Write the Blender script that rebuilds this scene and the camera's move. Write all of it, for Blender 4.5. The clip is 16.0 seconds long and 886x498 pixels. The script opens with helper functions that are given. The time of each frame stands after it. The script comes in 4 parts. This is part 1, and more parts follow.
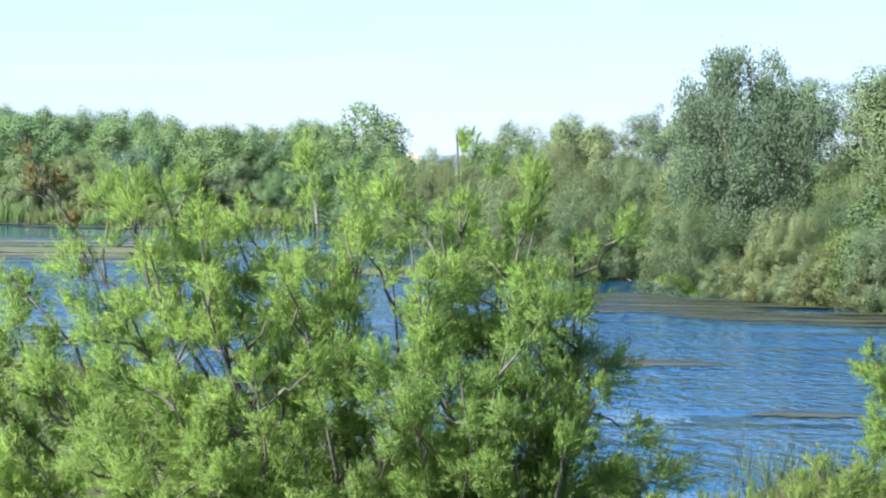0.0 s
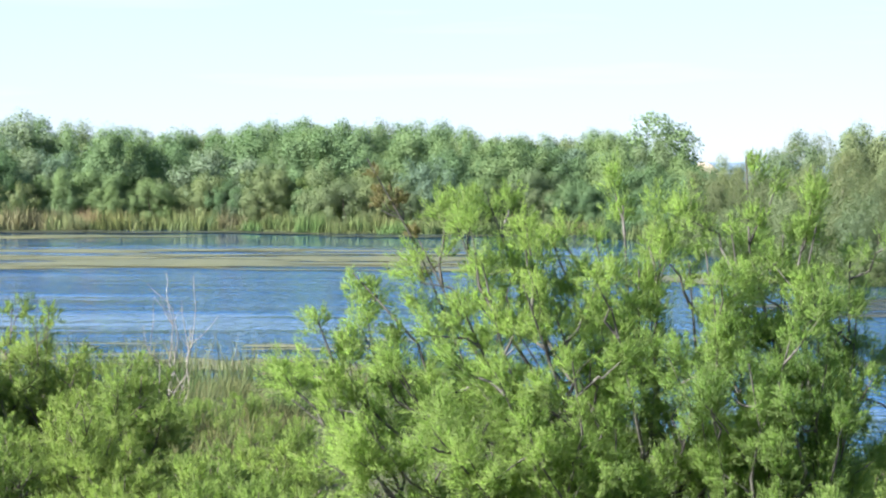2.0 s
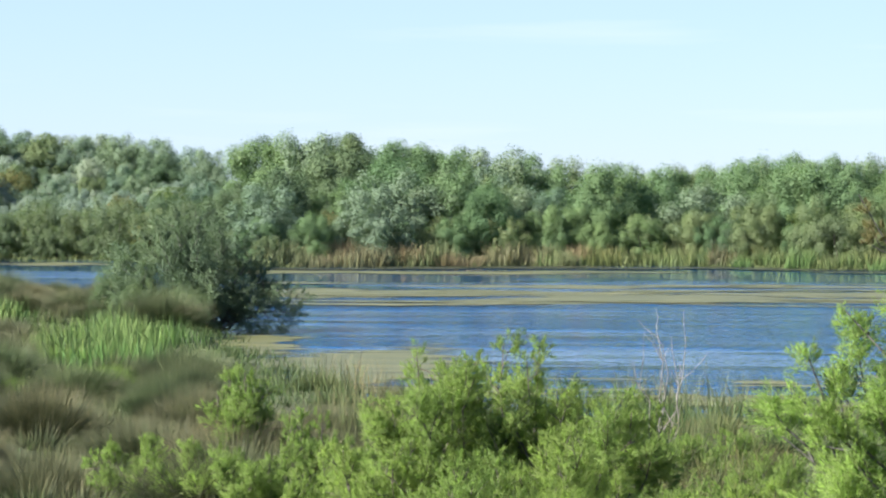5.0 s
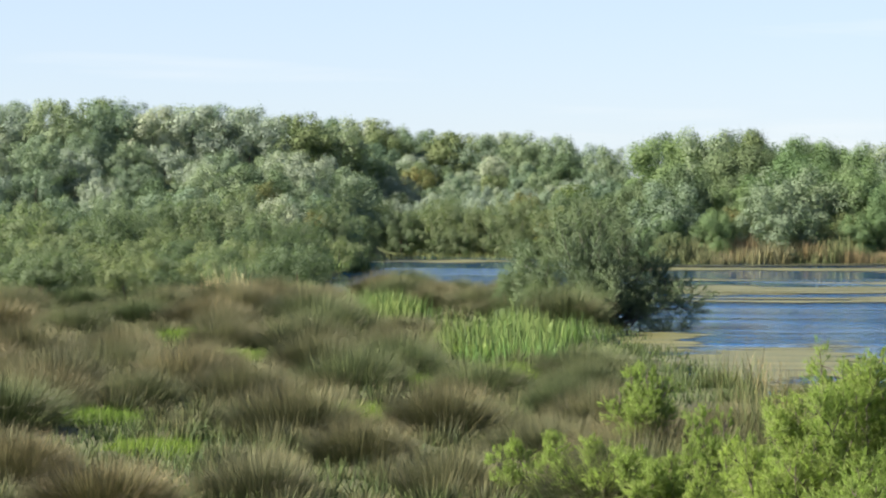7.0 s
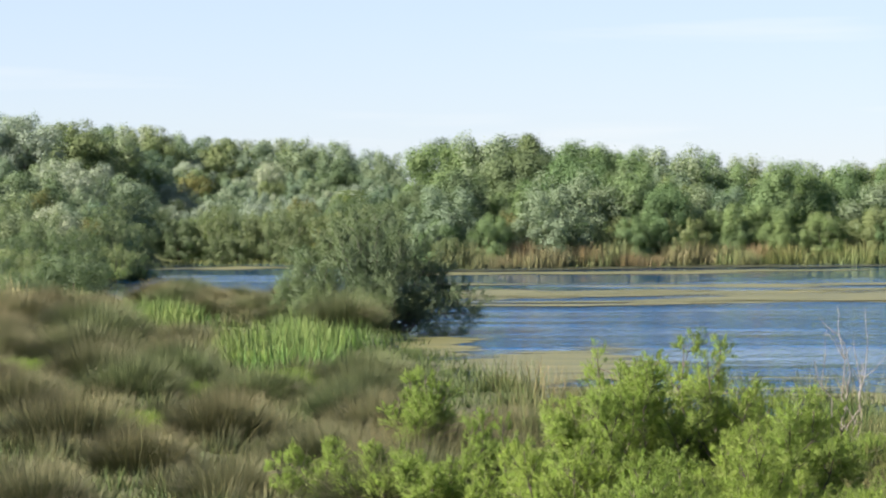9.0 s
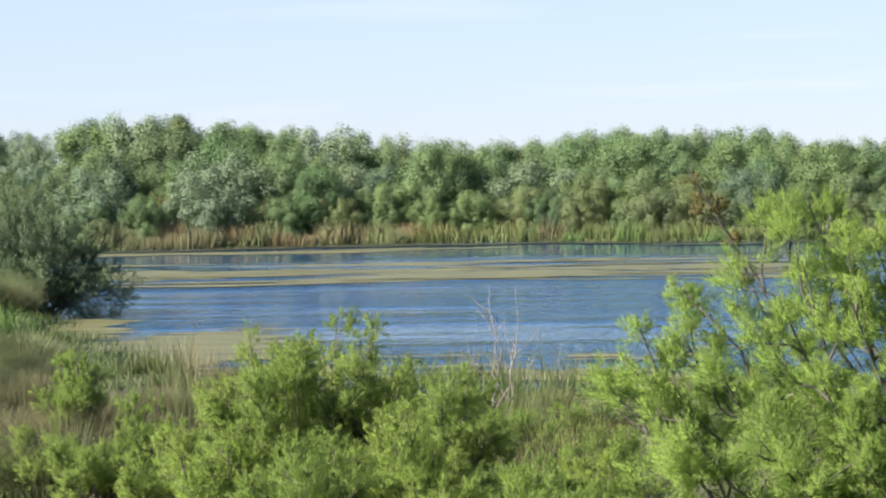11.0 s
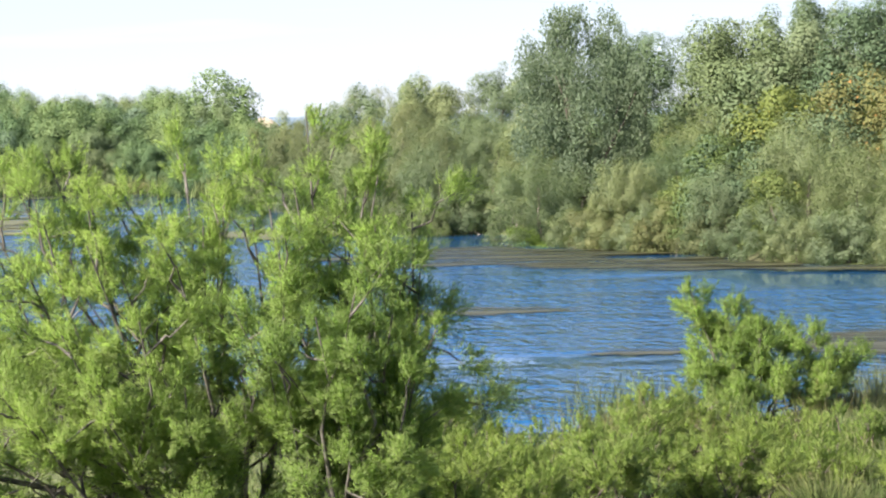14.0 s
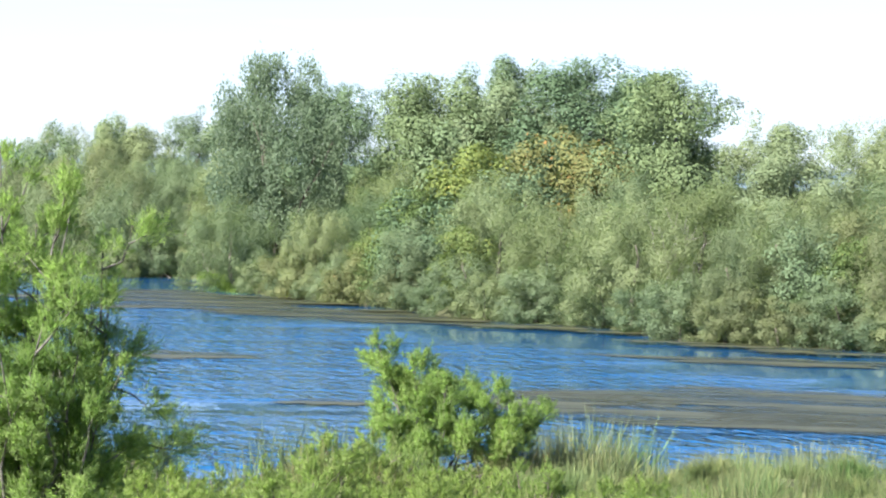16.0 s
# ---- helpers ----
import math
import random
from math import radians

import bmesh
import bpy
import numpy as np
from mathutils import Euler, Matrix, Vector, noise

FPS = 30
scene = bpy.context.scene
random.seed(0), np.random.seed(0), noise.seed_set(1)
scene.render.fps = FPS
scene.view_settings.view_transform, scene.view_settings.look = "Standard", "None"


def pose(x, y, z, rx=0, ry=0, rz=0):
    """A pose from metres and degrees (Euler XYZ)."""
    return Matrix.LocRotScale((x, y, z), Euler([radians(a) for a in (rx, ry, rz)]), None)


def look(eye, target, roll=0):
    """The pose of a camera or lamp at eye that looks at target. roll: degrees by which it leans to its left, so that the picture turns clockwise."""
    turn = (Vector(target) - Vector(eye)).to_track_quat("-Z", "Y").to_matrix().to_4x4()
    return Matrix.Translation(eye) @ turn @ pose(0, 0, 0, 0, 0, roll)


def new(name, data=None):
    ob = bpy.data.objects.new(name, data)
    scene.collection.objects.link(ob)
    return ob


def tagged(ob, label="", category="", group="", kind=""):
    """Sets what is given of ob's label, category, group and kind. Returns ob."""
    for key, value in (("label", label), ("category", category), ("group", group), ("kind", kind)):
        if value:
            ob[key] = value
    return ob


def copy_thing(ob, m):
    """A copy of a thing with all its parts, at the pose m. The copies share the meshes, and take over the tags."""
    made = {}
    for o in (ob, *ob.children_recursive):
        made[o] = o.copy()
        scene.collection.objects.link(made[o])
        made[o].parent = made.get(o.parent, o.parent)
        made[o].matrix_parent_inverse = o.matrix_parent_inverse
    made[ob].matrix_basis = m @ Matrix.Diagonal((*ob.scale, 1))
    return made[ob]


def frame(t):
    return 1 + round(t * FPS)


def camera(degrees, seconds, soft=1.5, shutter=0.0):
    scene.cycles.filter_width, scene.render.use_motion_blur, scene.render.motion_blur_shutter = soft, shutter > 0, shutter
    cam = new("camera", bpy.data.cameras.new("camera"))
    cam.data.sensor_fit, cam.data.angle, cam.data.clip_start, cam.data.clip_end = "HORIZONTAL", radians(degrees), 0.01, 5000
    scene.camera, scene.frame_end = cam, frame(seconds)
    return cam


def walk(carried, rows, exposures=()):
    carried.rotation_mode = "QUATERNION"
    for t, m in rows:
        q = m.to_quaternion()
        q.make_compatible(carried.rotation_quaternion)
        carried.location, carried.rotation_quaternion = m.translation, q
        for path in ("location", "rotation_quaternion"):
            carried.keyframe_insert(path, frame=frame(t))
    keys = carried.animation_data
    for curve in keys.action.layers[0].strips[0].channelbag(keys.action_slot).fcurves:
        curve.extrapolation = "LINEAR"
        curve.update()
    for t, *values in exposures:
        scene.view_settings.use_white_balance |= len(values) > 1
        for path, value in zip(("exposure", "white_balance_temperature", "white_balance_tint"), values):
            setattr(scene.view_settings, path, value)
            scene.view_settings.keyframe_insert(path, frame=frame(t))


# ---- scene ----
EYE = Vector((0.0, 0.0, 4.5))          # metres over the pond's water, which lies at z = 0


def aim(bearing, pitch, lean, ahead=0.0):
    b, p = radians(bearing), radians(pitch)
    way = Vector((math.sin(b) * math.cos(p), math.cos(b) * math.cos(p), math.sin(p)))
    eye = EYE + way * ahead
    return look(eye, eye + way * 50.0, lean)


cam = camera(16.0, 16.0, soft=2.1, shutter=0.08)
walk(cam, [
    (0.0, aim(5.52, -1.76, 0.7, 3.6)), (0.5, aim(6.5, -2.08, 0.4, 2.4)), (1.0, aim(3.9, -2.09, 0.2, 0.4)),
    (1.5, aim(1.303, -1.965, 0.27)), (2.0, aim(0.238, -1.659, 0.27)), (2.5, aim(-1.517, -1.603, 0.32)),
    (3.0, aim(-3.506, -1.509, 0.34)), (3.2, aim(-3.966, -1.441, 0.46)), (5.3, aim(-9.838, -0.925, 0.24)),
    (5.5, aim(-10.70, -0.851, 0.37)), (6.0, aim(-12.65, -0.923, 0.13)), (6.5, aim(-14.40, -1.080, -0.10)),
    (7.0, aim(-15.95, -1.09, -0.10)), (7.5, aim(-16.08, -1.0, -0.2)), (8.0, aim(-15.46, -0.593, -0.17)),
    (8.5, aim(-14.27, -0.57, -0.45)), (9.0, aim(-11.91, -1.005, -0.55)), (9.2, aim(-10.951, -1.11, -0.51)),
    (11.3, aim(-4.668, -1.466, -0.59)), (11.5, aim(-3.884, -1.415, -0.27)), (12.0, aim(-0.87, -0.662, -0.77)),
    (12.5, aim(1.231, -0.604, -0.76)), (13.0, aim(4.023, -0.024, -0.98)), (13.5, aim(6.473, -1.899, -1.33)),
    (14.0, aim(8.147, -2.52, -1.34)), (14.5, aim(9.426, -2.785, -0.71)), (15.0, aim(10.255, -2.186, 0.49)),
    (15.5, aim(11.87, -1.698, 1.48)), (16.0, aim(13.76, -1.636, 1.45)),
], exposures=[
    (0.0, 1.82, 5850, 7), (1.0, 1.95, 6000, 7), (1.5, 1.96, 6050, 7), (2.0, 1.9, 6050, 8), (3.0, 1.68, 5950, 9), (5.5, 1.61, 6150, 6), (6.0, 1.58, 6100, 5), (6.5, 1.62, 6450, 7), (7.0, 1.6, 6850, 10), (7.5, 1.87, 7000, 12), (8.0, 1.93, 6950, 14), (8.5, 1.7, 6850, 15), (9.0, 1.6, 6900, 12),
    (11.3, 1.55, 6600, 12), (12.0, 1.48, 6600, 12), (12.5, 1.36, 6550, 11), (13.0, 1.32, 6550, 11), (13.5, 1.29, 6450, 12), (14.0, 1.84, 6700, 14), (14.5, 2.04, 6600, 14),
    (15.0, 2.05, 6350, 9), (16.0, 2.05, 6150, 9)])

# ---------------------------------------------------------------- light
SUN_WAY = Vector((-0.68, -0.42, 0.62)).normalized()
world = bpy.data.worlds.new("sky")
scene.world = world
world.use_nodes = True
wn = world.node_tree
sky = wn.nodes.new("ShaderNodeTexSky")
sky.sky_type = "NISHITA"
sky.sun_disc = False
sky.sun_elevation = math.asin(SUN_WAY.z)
sky.sun_rotation = math.atan2(SUN_WAY.x, SUN_WAY.y)
sky.altitude = 1500
sky.air_density, sky.dust_density, sky.ozone_density = 1.0, 0.2, 2.0
tint = wn.nodes.new("ShaderNodeMix")
tint.data_type, tint.blend_type = "RGBA", "MULTIPLY"
tint.inputs[0].default_value = 1.0
tint.inputs[7].default_value = (0.88, 0.93, 1.14, 1)
wn.links.new(sky.outputs["Color"], tint.inputs[6])
haze = wn.nodes.new("ShaderNodeMix")
haze.data_type = "RGBA"
haze.inputs[7].default_value = (3.38, 4.12, 5.12, 1)
wn.links.new(tint.outputs[2], haze.inputs[6])
# the haze is thick at the horizon and thins upwards
way_up, up_z, thin = wn.nodes.new("ShaderNodeTexCoord"), wn.nodes.new("ShaderNodeSeparateXYZ"), wn.nodes.new("ShaderNodeMapRange")
for key, value in (("From Min", 0.02), ("From Max", 0.62), ("To Min", 0.65), ("To Max", 0.1)):
    thin.inputs[key].default_value = value
wn.links.new(way_up.outputs["Generated"], up_z.inputs[0])
wn.links.new(up_z.outputs["Z"], thin.inputs["Value"])
wn.links.new(thin.outputs[0], haze.inputs[0])
# thin streaks of cirrus
stretch, veil, faint = wn.nodes.new("ShaderNodeMapping"), wn.nodes.new("ShaderNodeTexNoise"), wn.nodes.new("ShaderNodeMapRange")
stretch.inputs["Scale"].default_value = (4.0, 4.0, 55.0)
veil.inputs["Scale"].default_value, veil.inputs["Detail"].default_value = 1.0, 5.0
for key, value in (("From Min", 0.56), ("From Max", 0.8), ("To Min", 0.0), ("To Max", 0.5)):
    faint.inputs[key].default_value = value
cirrus = wn.nodes.new("ShaderNodeMix")
cirrus.data_type = "RGBA"
cirrus.inputs[7].default_value = (6.0, 6.1, 6.2, 1)
wn.links.new(way_up.outputs["Generated"], stretch.inputs[0])
wn.links.new(stretch.outputs[0], veil.inputs["Vector"])
wn.links.new(veil.outputs["Fac"], faint.inputs["Value"])
wn.links.new(faint.outputs[0], cirrus.inputs[0])
wn.links.new(haze.outputs[2], cirrus.inputs[6])
wn.links.new(cirrus.outputs[2], wn.nodes["Background"].inputs["Color"])
wn.nodes["Background"].inputs["Strength"].default_value = 0.059
sun = new("sun", bpy.data.lights.new("sun", "SUN"))
sun.data.energy, sun.data.angle, sun.data.color = 5.0, radians(0.5), (1.0, 0.955, 0.88)
sun.matrix_world = look(SUN_WAY * 60.0, (0, 0, 0))


# ---------------------------------------------------------------- materials
class Nodes:
    """A node material with a Principled shader at its end."""

    def __init__(self, name):
        self.mat = bpy.data.materials.new(name)
        self.mat.use_nodes = True
        self.tree = self.mat.node_tree
        self.shader = self.tree.nodes["Principled BSDF"]
        self.out = self.tree.nodes["Material Output"]

    def add(self, kind, **values):
        n = self.tree.nodes.new("ShaderNode" + kind)
        for key, value in values.items():
            n.inputs[key.replace("_", " ")].default_value = value
        return n

    def link(self, a, b):
        self.tree.links.new(a, b)

    def ramp(self, source, stops):
        r = self.add("ValToRGB")
        while len(r.color_ramp.elements) < len(stops):
            r.color_ramp.elements.new(0.5)
        for e, (at, c) in zip(r.color_ramp.elements, stops):
            e.position, e.color = at, (*c, 1)
        self.link(source, r.inputs[0])
        return r.outputs[0]

    def mix(self, fac, a, b, blend="MIX"):
        m = self.add("Mix")
        m.data_type, m.blend_type = "RGBA", blend
        for value, socket in ((fac, m.inputs[0]), (a, m.inputs[6]), (b, m.inputs[7])):
            if isinstance(value, (int, float)):
                socket.default_value = value
            elif isinstance(value, tuple):
                socket.default_value = (*value, 1)
            else:
                self.link(value, socket)
        return m.outputs[2]

    def noise(self, scale, detail=4.0, where="Object"):
        c = self.add("TexCoord")
        n = self.add("TexNoise", Scale=scale, Detail=detail)
        self.link(c.outputs[where], n.inputs["Vector"])
        return n.outputs["Fac"]


def leaf_material(name, dark, light, odd, sheen=0.45, through_light=0.3, vary=1.0):
    """Foliage: every leaf differs a little, each plant has its own tint, and light comes through the leaves."""
    m = Nodes(name)
    geo, info = m.add("NewGeometry"), m.add("ObjectInfo")
    dark = tuple(0.65 * a + 0.35 * b for a, b in zip(dark, light))
    c = m.ramp(geo.outputs["Random Per Island"], [(0.0, dark), (0.55, light), (0.93, light), (1.0, odd)])
    patch = m.ramp(m.noise(0.55, 3.0), [(0.3, (0.8, 0.85, 0.82)), (0.7, (1.15, 1.12, 1.0))])
    c = m.mix(1.0, c, patch, "MULTIPLY")
    tint = m.ramp(info.outputs["Random"], [(0.0, (0.74, 0.82, 0.84)), (0.5, (0.98, 0.99, 1.0)), (1.0, (1.16, 1.1, 0.98))])
    c = m.mix(vary, c, tint, "MULTIPLY")
    m.link(c, m.shader.inputs["Base Color"])
    m.shader.inputs["Roughness"].default_value = 1 - sheen
    m.shader.inputs["Specular IOR Level"].default_value = 0.08
    t = m.add("BsdfTranslucent")
    m.link(m.mix(1.0, c, (1.02, 1.22, 0.74), "MULTIPLY"), t.inputs["Color"])
    s = m.add("MixShader")
    s.inputs[0].default_value = through_light
    m.link(m.shader.outputs[0], s.inputs[1])
    m.link(t.outputs[0], s.inputs[2])
    m.link(s.outputs[0], m.out.inputs["Surface"])
    return m.mat


def blade_material(name, foot, middle, tip, odd=1.0):
    """Rush and reed blades: darkest and mostly green at the foot, drying paler towards the tip (v of the UV map runs
    along the blade).
    """
    m = Nodes(name)
    uv, geo, info = m.add("UVMap"), m.add("NewGeometry"), m.add("ObjectInfo")
    xyz = m.add("SeparateXYZ")
    m.link(uv.outputs["UV"], xyz.inputs[0])
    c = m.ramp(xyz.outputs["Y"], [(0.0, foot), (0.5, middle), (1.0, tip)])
    own = m.ramp(geo.outputs["Random Per Island"], [(0.0, (0.5, 0.54, 0.54)), (0.6, (0.97, 0.99, 0.97)), (0.85, (1.22, 1.18, 1.1)), (1.0, (1.4 * odd, 1.3 * odd, 1.15 * odd))])
    tint = m.ramp(info.outputs["Random"], [(0.0, (0.68, 0.95, 0.72)), (0.5, (0.95, 1, 0.95)), (1.0, (1.1, 1.0, 0.92))])
    c = m.mix(1.0, m.mix(1.0, c, own, "MULTIPLY"), tint, "MULTIPLY")
    m.link(c, m.shader.inputs["Base Color"])
    m.shader.inputs["Roughness"].default_value = 0.55
    m.shader.inputs["Specular IOR Level"].default_value = 0.15
    return m.mat


def bark_material(name, dark, light):
    m = Nodes(name)
    c = m.ramp(m.noise(9.0, 8.0), [(0.35, dark), (0.7, light)])
    m.link(c, m.shader.inputs["Base Color"])
    m.shader.inputs["Roughness"].default_value = 0.85
    bump = m.add("Bump", Strength=0.6, Distance=0.02)
    m.link(m.noise(30.0, 6.0), bump.inputs["Height"])
    m.link(bump.outputs[0], m.shader.inputs["Normal"])
    return m.mat


def soil_material():
    m = Nodes("grassy_soil")
    c = m.ramp(m.noise(0.22, 6.0), [(0.3, (0.055, 0.05, 0.026)), (0.5, (0.07, 0.085, 0.025)), (0.72, (0.10, 0.13, 0.03))])
    c = m.mix(1.0, c, m.ramp(m.noise(5.0, 8.0), [(0.3, (0.5, 0.5, 0.5)), (0.7, (1.3, 1.25, 1.1))]), "MULTIPLY")
    m.link(c, m.shader.inputs["Base Color"])
    m.shader.inputs["Roughness"].default_value = 0.95
    bump = m.add("Bump", Strength=0.8, Distance=0.1)
    m.link(m.noise(4.0, 8.0), bump.inputs["Height"])
    m.link(bump.outputs[0], m.shader.inputs["Normal"])
    return m.mat


def sand_material():
    m = Nodes("dune_sand")
    c = m.ramp(m.noise(0.8, 6.0), [(0.3, (0.27, 0.22, 0.155)), (0.7, (0.38, 0.32, 0.23))])
    m.link(c, m.shader.inputs["Base Color"])
    m.shader.inputs["Roughness"].default_value = 0.95
    return m.mat


def water_material(name, deep, ripple, sheltered=True):
    """Rippled water; v of the UV map is the distance from the far bank, which shelters the water close to it from the wind."""
    m = Nodes(name)
    coord = m.add("TexCoord")

    def wave(scale, detail, stretch, rough=0.5):
        mapping = m.add("Mapping")
        mapping.inputs["Scale"].default_value = stretch
        m.link(coord.outputs["Object"], mapping.inputs[0])
        n = m.add("TexNoise", Scale=scale, Detail=detail, Roughness=rough)
        m.link(mapping.outputs[0], n.inputs["Vector"])
        return n.outputs["Fac"]

    def spread(source, a0, a1, b0, b1):
        r = m.add("MapRange")
        r.interpolation_type = "SMOOTHSTEP"
        for key, value in (("From Min", a0), ("From Max", a1), ("To Min", b0), ("To Max", b1)):
            r.inputs[key].default_value = value
        m.link(source, r.inputs["Value"])
        return r.outputs[0]

    def times(a, b):
        n = m.add("Math")
        n.operation = "MULTIPLY"
        m.link(a, n.inputs[0])
        m.link(b, n.inputs[1])
        return n.outputs[0]

    size = times(spread(wave(0.10, 3.5, (0.26, 1.0, 1.0)), 0.37, 0.5, 0.16, 1.0), spread(wave(0.25, 2.0, (0.5, 1.0, 1.0)), 0.3, 0.7, 0.6, 1.35))
    if sheltered:
        uv, xyz = m.add("UVMap"), m.add("SeparateXYZ")
        m.link(uv.outputs["UV"], xyz.inputs[0])
        edge = m.add("Math")
        edge.operation = "ADD"
        m.link(xyz.outputs["Y"], edge.inputs[0])
        m.link(spread(wave(0.08, 3.0, (0.4, 1.0, 1.0)), 0.2, 0.8, -0.3, 0.3), edge.inputs[1])
        size = times(size, spread(edge.outputs[0], 0.7, 1.4, 0.004, 1.0))
    bump = m.add("Bump", Strength=1.0, Distance=ripple)
    both = m.add("Math")
    both.operation = "ADD"
    m.link(wave(3.2, 2.0, (1.0, 0.5, 1.0), 0.55), both.inputs[0])
    swell = m.add("Math")
    swell.operation = "MULTIPLY"
    swell.inputs[1].default_value = 0.35
    m.link(wave(1.5, 1.0, (1.3, 0.5, 1.0)), swell.inputs[0])
    m.link(swell.outputs[0], both.inputs[1])
    m.link(times(both.outputs[0], size), bump.inputs["Height"])
    m.link(bump.outputs[0], m.shader.inputs["Normal"])
    m.shader.inputs["Base Color"].default_value = (*deep, 1)
    m.shader.inputs["Roughness"].default_value = 0.05
    m.shader.inputs["IOR"].default_value = 1.33
    m.shader.inputs["Specular IOR Level"].default_value = 0.34
    return m.mat


def algae_material(name="algae_film", thin=(0.05, 0.054, 0.024), middle=(0.1, 0.1, 0.038), thick=(0.19, 0.168, 0.06), soft=0.12, whole=0.45):
    """Olive film, denser in its middle, frayed into streaks towards its rim (v of the UV map runs outwards)."""
    m = Nodes(name)
    coord, uv = m.add("TexCoord"), m.add("UVMap")
    stretch = m.add("Mapping")
    stretch.inputs["Scale"].default_value = (0.16, 0.7, 1.0)
    m.link(coord.outputs["Object"], stretch.inputs[0])
    a = m.add("TexNoise", Scale=1.0, Detail=8.0, Roughness=0.65)
    m.link(stretch.outputs[0], a.inputs["Vector"])
    c = m.ramp(a.outputs["Fac"], [(0.3, thin), (0.5, middle), (0.72, thick)])
    m.link(c, m.shader.inputs["Base Color"])
    m.shader.inputs["Roughness"].default_value = 0.5
    m.shader.inputs["Specular IOR Level"].default_value = 0.25
    bump = m.add("Bump", Strength=0.5, Distance=0.03)
    m.link(m.noise(6.0, 6.0), bump.inputs["Height"])
    m.link(bump.outputs[0], m.shader.inputs["Normal"])
    xyz = m.add("SeparateXYZ")
    m.link(uv.outputs["UV"], xyz.inputs[0])
    rim = m.add("MapRange")
    for key, value in (("From Min", whole), ("From Max", 1.0), ("To Min", 0.30), ("To Max", 0.62)):
        rim.inputs[key].default_value = value
    m.link(xyz.outputs["Y"], rim.inputs["Value"])
    over = m.add("Math")
    over.operation = "SUBTRACT"
    m.link(a.outputs["Fac"], over.inputs[0])
    m.link(rim.outputs[0], over.inputs[1])
    cover = m.ramp(over.outputs[0], [(0.0, (0.0, 0.0, 0.0)), (soft, (1.0, 1.0, 1.0))])
    clear, s = m.add("BsdfTransparent"), m.add("MixShader")
    m.link(cover, s.inputs[0])
    m.link(clear.outputs[0], s.inputs[1])
    m.link(m.shader.outputs[0], s.inputs[2])
    m.link(s.outputs[0], m.out.inputs["Surface"])
    return m.mat


TAMARISK_FRESH = leaf_material("tamarisk_fresh", (0.176, 0.236, 0.086), (0.296, 0.372, 0.14), (0.335, 0.395, 0.155), 0.35, 0.65, 0.3)
TAMARISK_BUSH = leaf_material("tamarisk_bush", (0.166, 0.218, 0.074), (0.282, 0.342, 0.118), (0.32, 0.37, 0.135), 0.35, 0.58, 0.35)
TAMARISK_GREY = leaf_material("tamarisk_grey", (0.151, 0.182, 0.105), (0.197, 0.231, 0.135), (0.225, 0.246, 0.152), 0.4, 0.44)
TAMARISK_BLUE = leaf_material("tamarisk_blue", (0.128, 0.157, 0.087), (0.173, 0.207, 0.114), (0.197, 0.224, 0.131), 0.4, 0.48)
TAMARISK_BROWN = leaf_material("tamarisk_brown", (0.137, 0.151, 0.081), (0.182, 0.195, 0.105), (0.207, 0.205, 0.118), 0.4, 0.44)
TAMARISK_GREEN = leaf_material("tamarisk_green", (0.111, 0.14, 0.085), (0.156, 0.19, 0.115), (0.19, 0.215, 0.131), 0.4, 0.42)
DRY_LEAF = leaf_material("dry_spray_leaf", (0.12, 0.11, 0.06), (0.2, 0.17, 0.09), (0.26, 0.2, 0.11), 0.35, 0.35)
LONE_LEAF = leaf_material("lone_tamarisk_leaf", (0.098, 0.133, 0.084), (0.151, 0.193, 0.122), (0.182, 0.224, 0.144), 0.4, 0.3)
POPLAR_LEAF = leaf_material("poplar_leaf", (0.123, 0.166, 0.113), (0.182, 0.233, 0.165), (0.219, 0.264, 0.199), 0.4, 0.3)
SILVER_LEAF = leaf_material("silver_leaf", (0.21, 0.245, 0.199), (0.271, 0.312, 0.261), (0.308, 0.343, 0.297), 0.4, 0.3)
DUNE_OLIVE = leaf_material("dune_tree_leaf", (0.112, 0.141, 0.078), (0.175, 0.208, 0.117), (0.208, 0.221, 0.13), 0.4, 0.22)
DUNE_LEAF = leaf_material("dune_poplar_leaf", (0.083, 0.114, 0.063), (0.127, 0.168, 0.092), (0.161, 0.191, 0.116), 0.4, 0.22)
BIG_LEAF = leaf_material("fluttering_leaf", (0.104, 0.13, 0.078), (0.187, 0.218, 0.138), (0.322, 0.335, 0.265), 0.5, 0.36)
BROAD_LEAF = leaf_material("broad_leaf", (0.124, 0.175, 0.086), (0.168, 0.233, 0.116), (0.184, 0.242, 0.124), 0.4, 0.3)
OLIVE_LEAF = leaf_material("olive_leaf", (0.13, 0.162, 0.086), (0.175, 0.214, 0.114), (0.19, 0.221, 0.121), 0.4, 0.3)
VINE_LEAF = leaf_material("vine_leaf", (0.09, 0.122, 0.045), (0.152, 0.188, 0.066), (0.25, 0.235, 0.07), 0.45, 0.35)
RUST_LEAF = leaf_material("rust_leaf", (0.085, 0.1, 0.045), (0.15, 0.155, 0.07), (0.27, 0.15, 0.06), 0.4, 0.3)
GRASS_BRIGHT = leaf_material("grass_bright", (0.075, 0.12, 0.028), (0.145, 0.215, 0.053), (0.22, 0.258, 0.079), 0.4, 0.35)
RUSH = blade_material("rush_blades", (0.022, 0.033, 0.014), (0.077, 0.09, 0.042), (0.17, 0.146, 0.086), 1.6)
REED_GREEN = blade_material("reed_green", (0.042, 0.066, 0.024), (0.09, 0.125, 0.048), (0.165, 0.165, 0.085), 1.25)
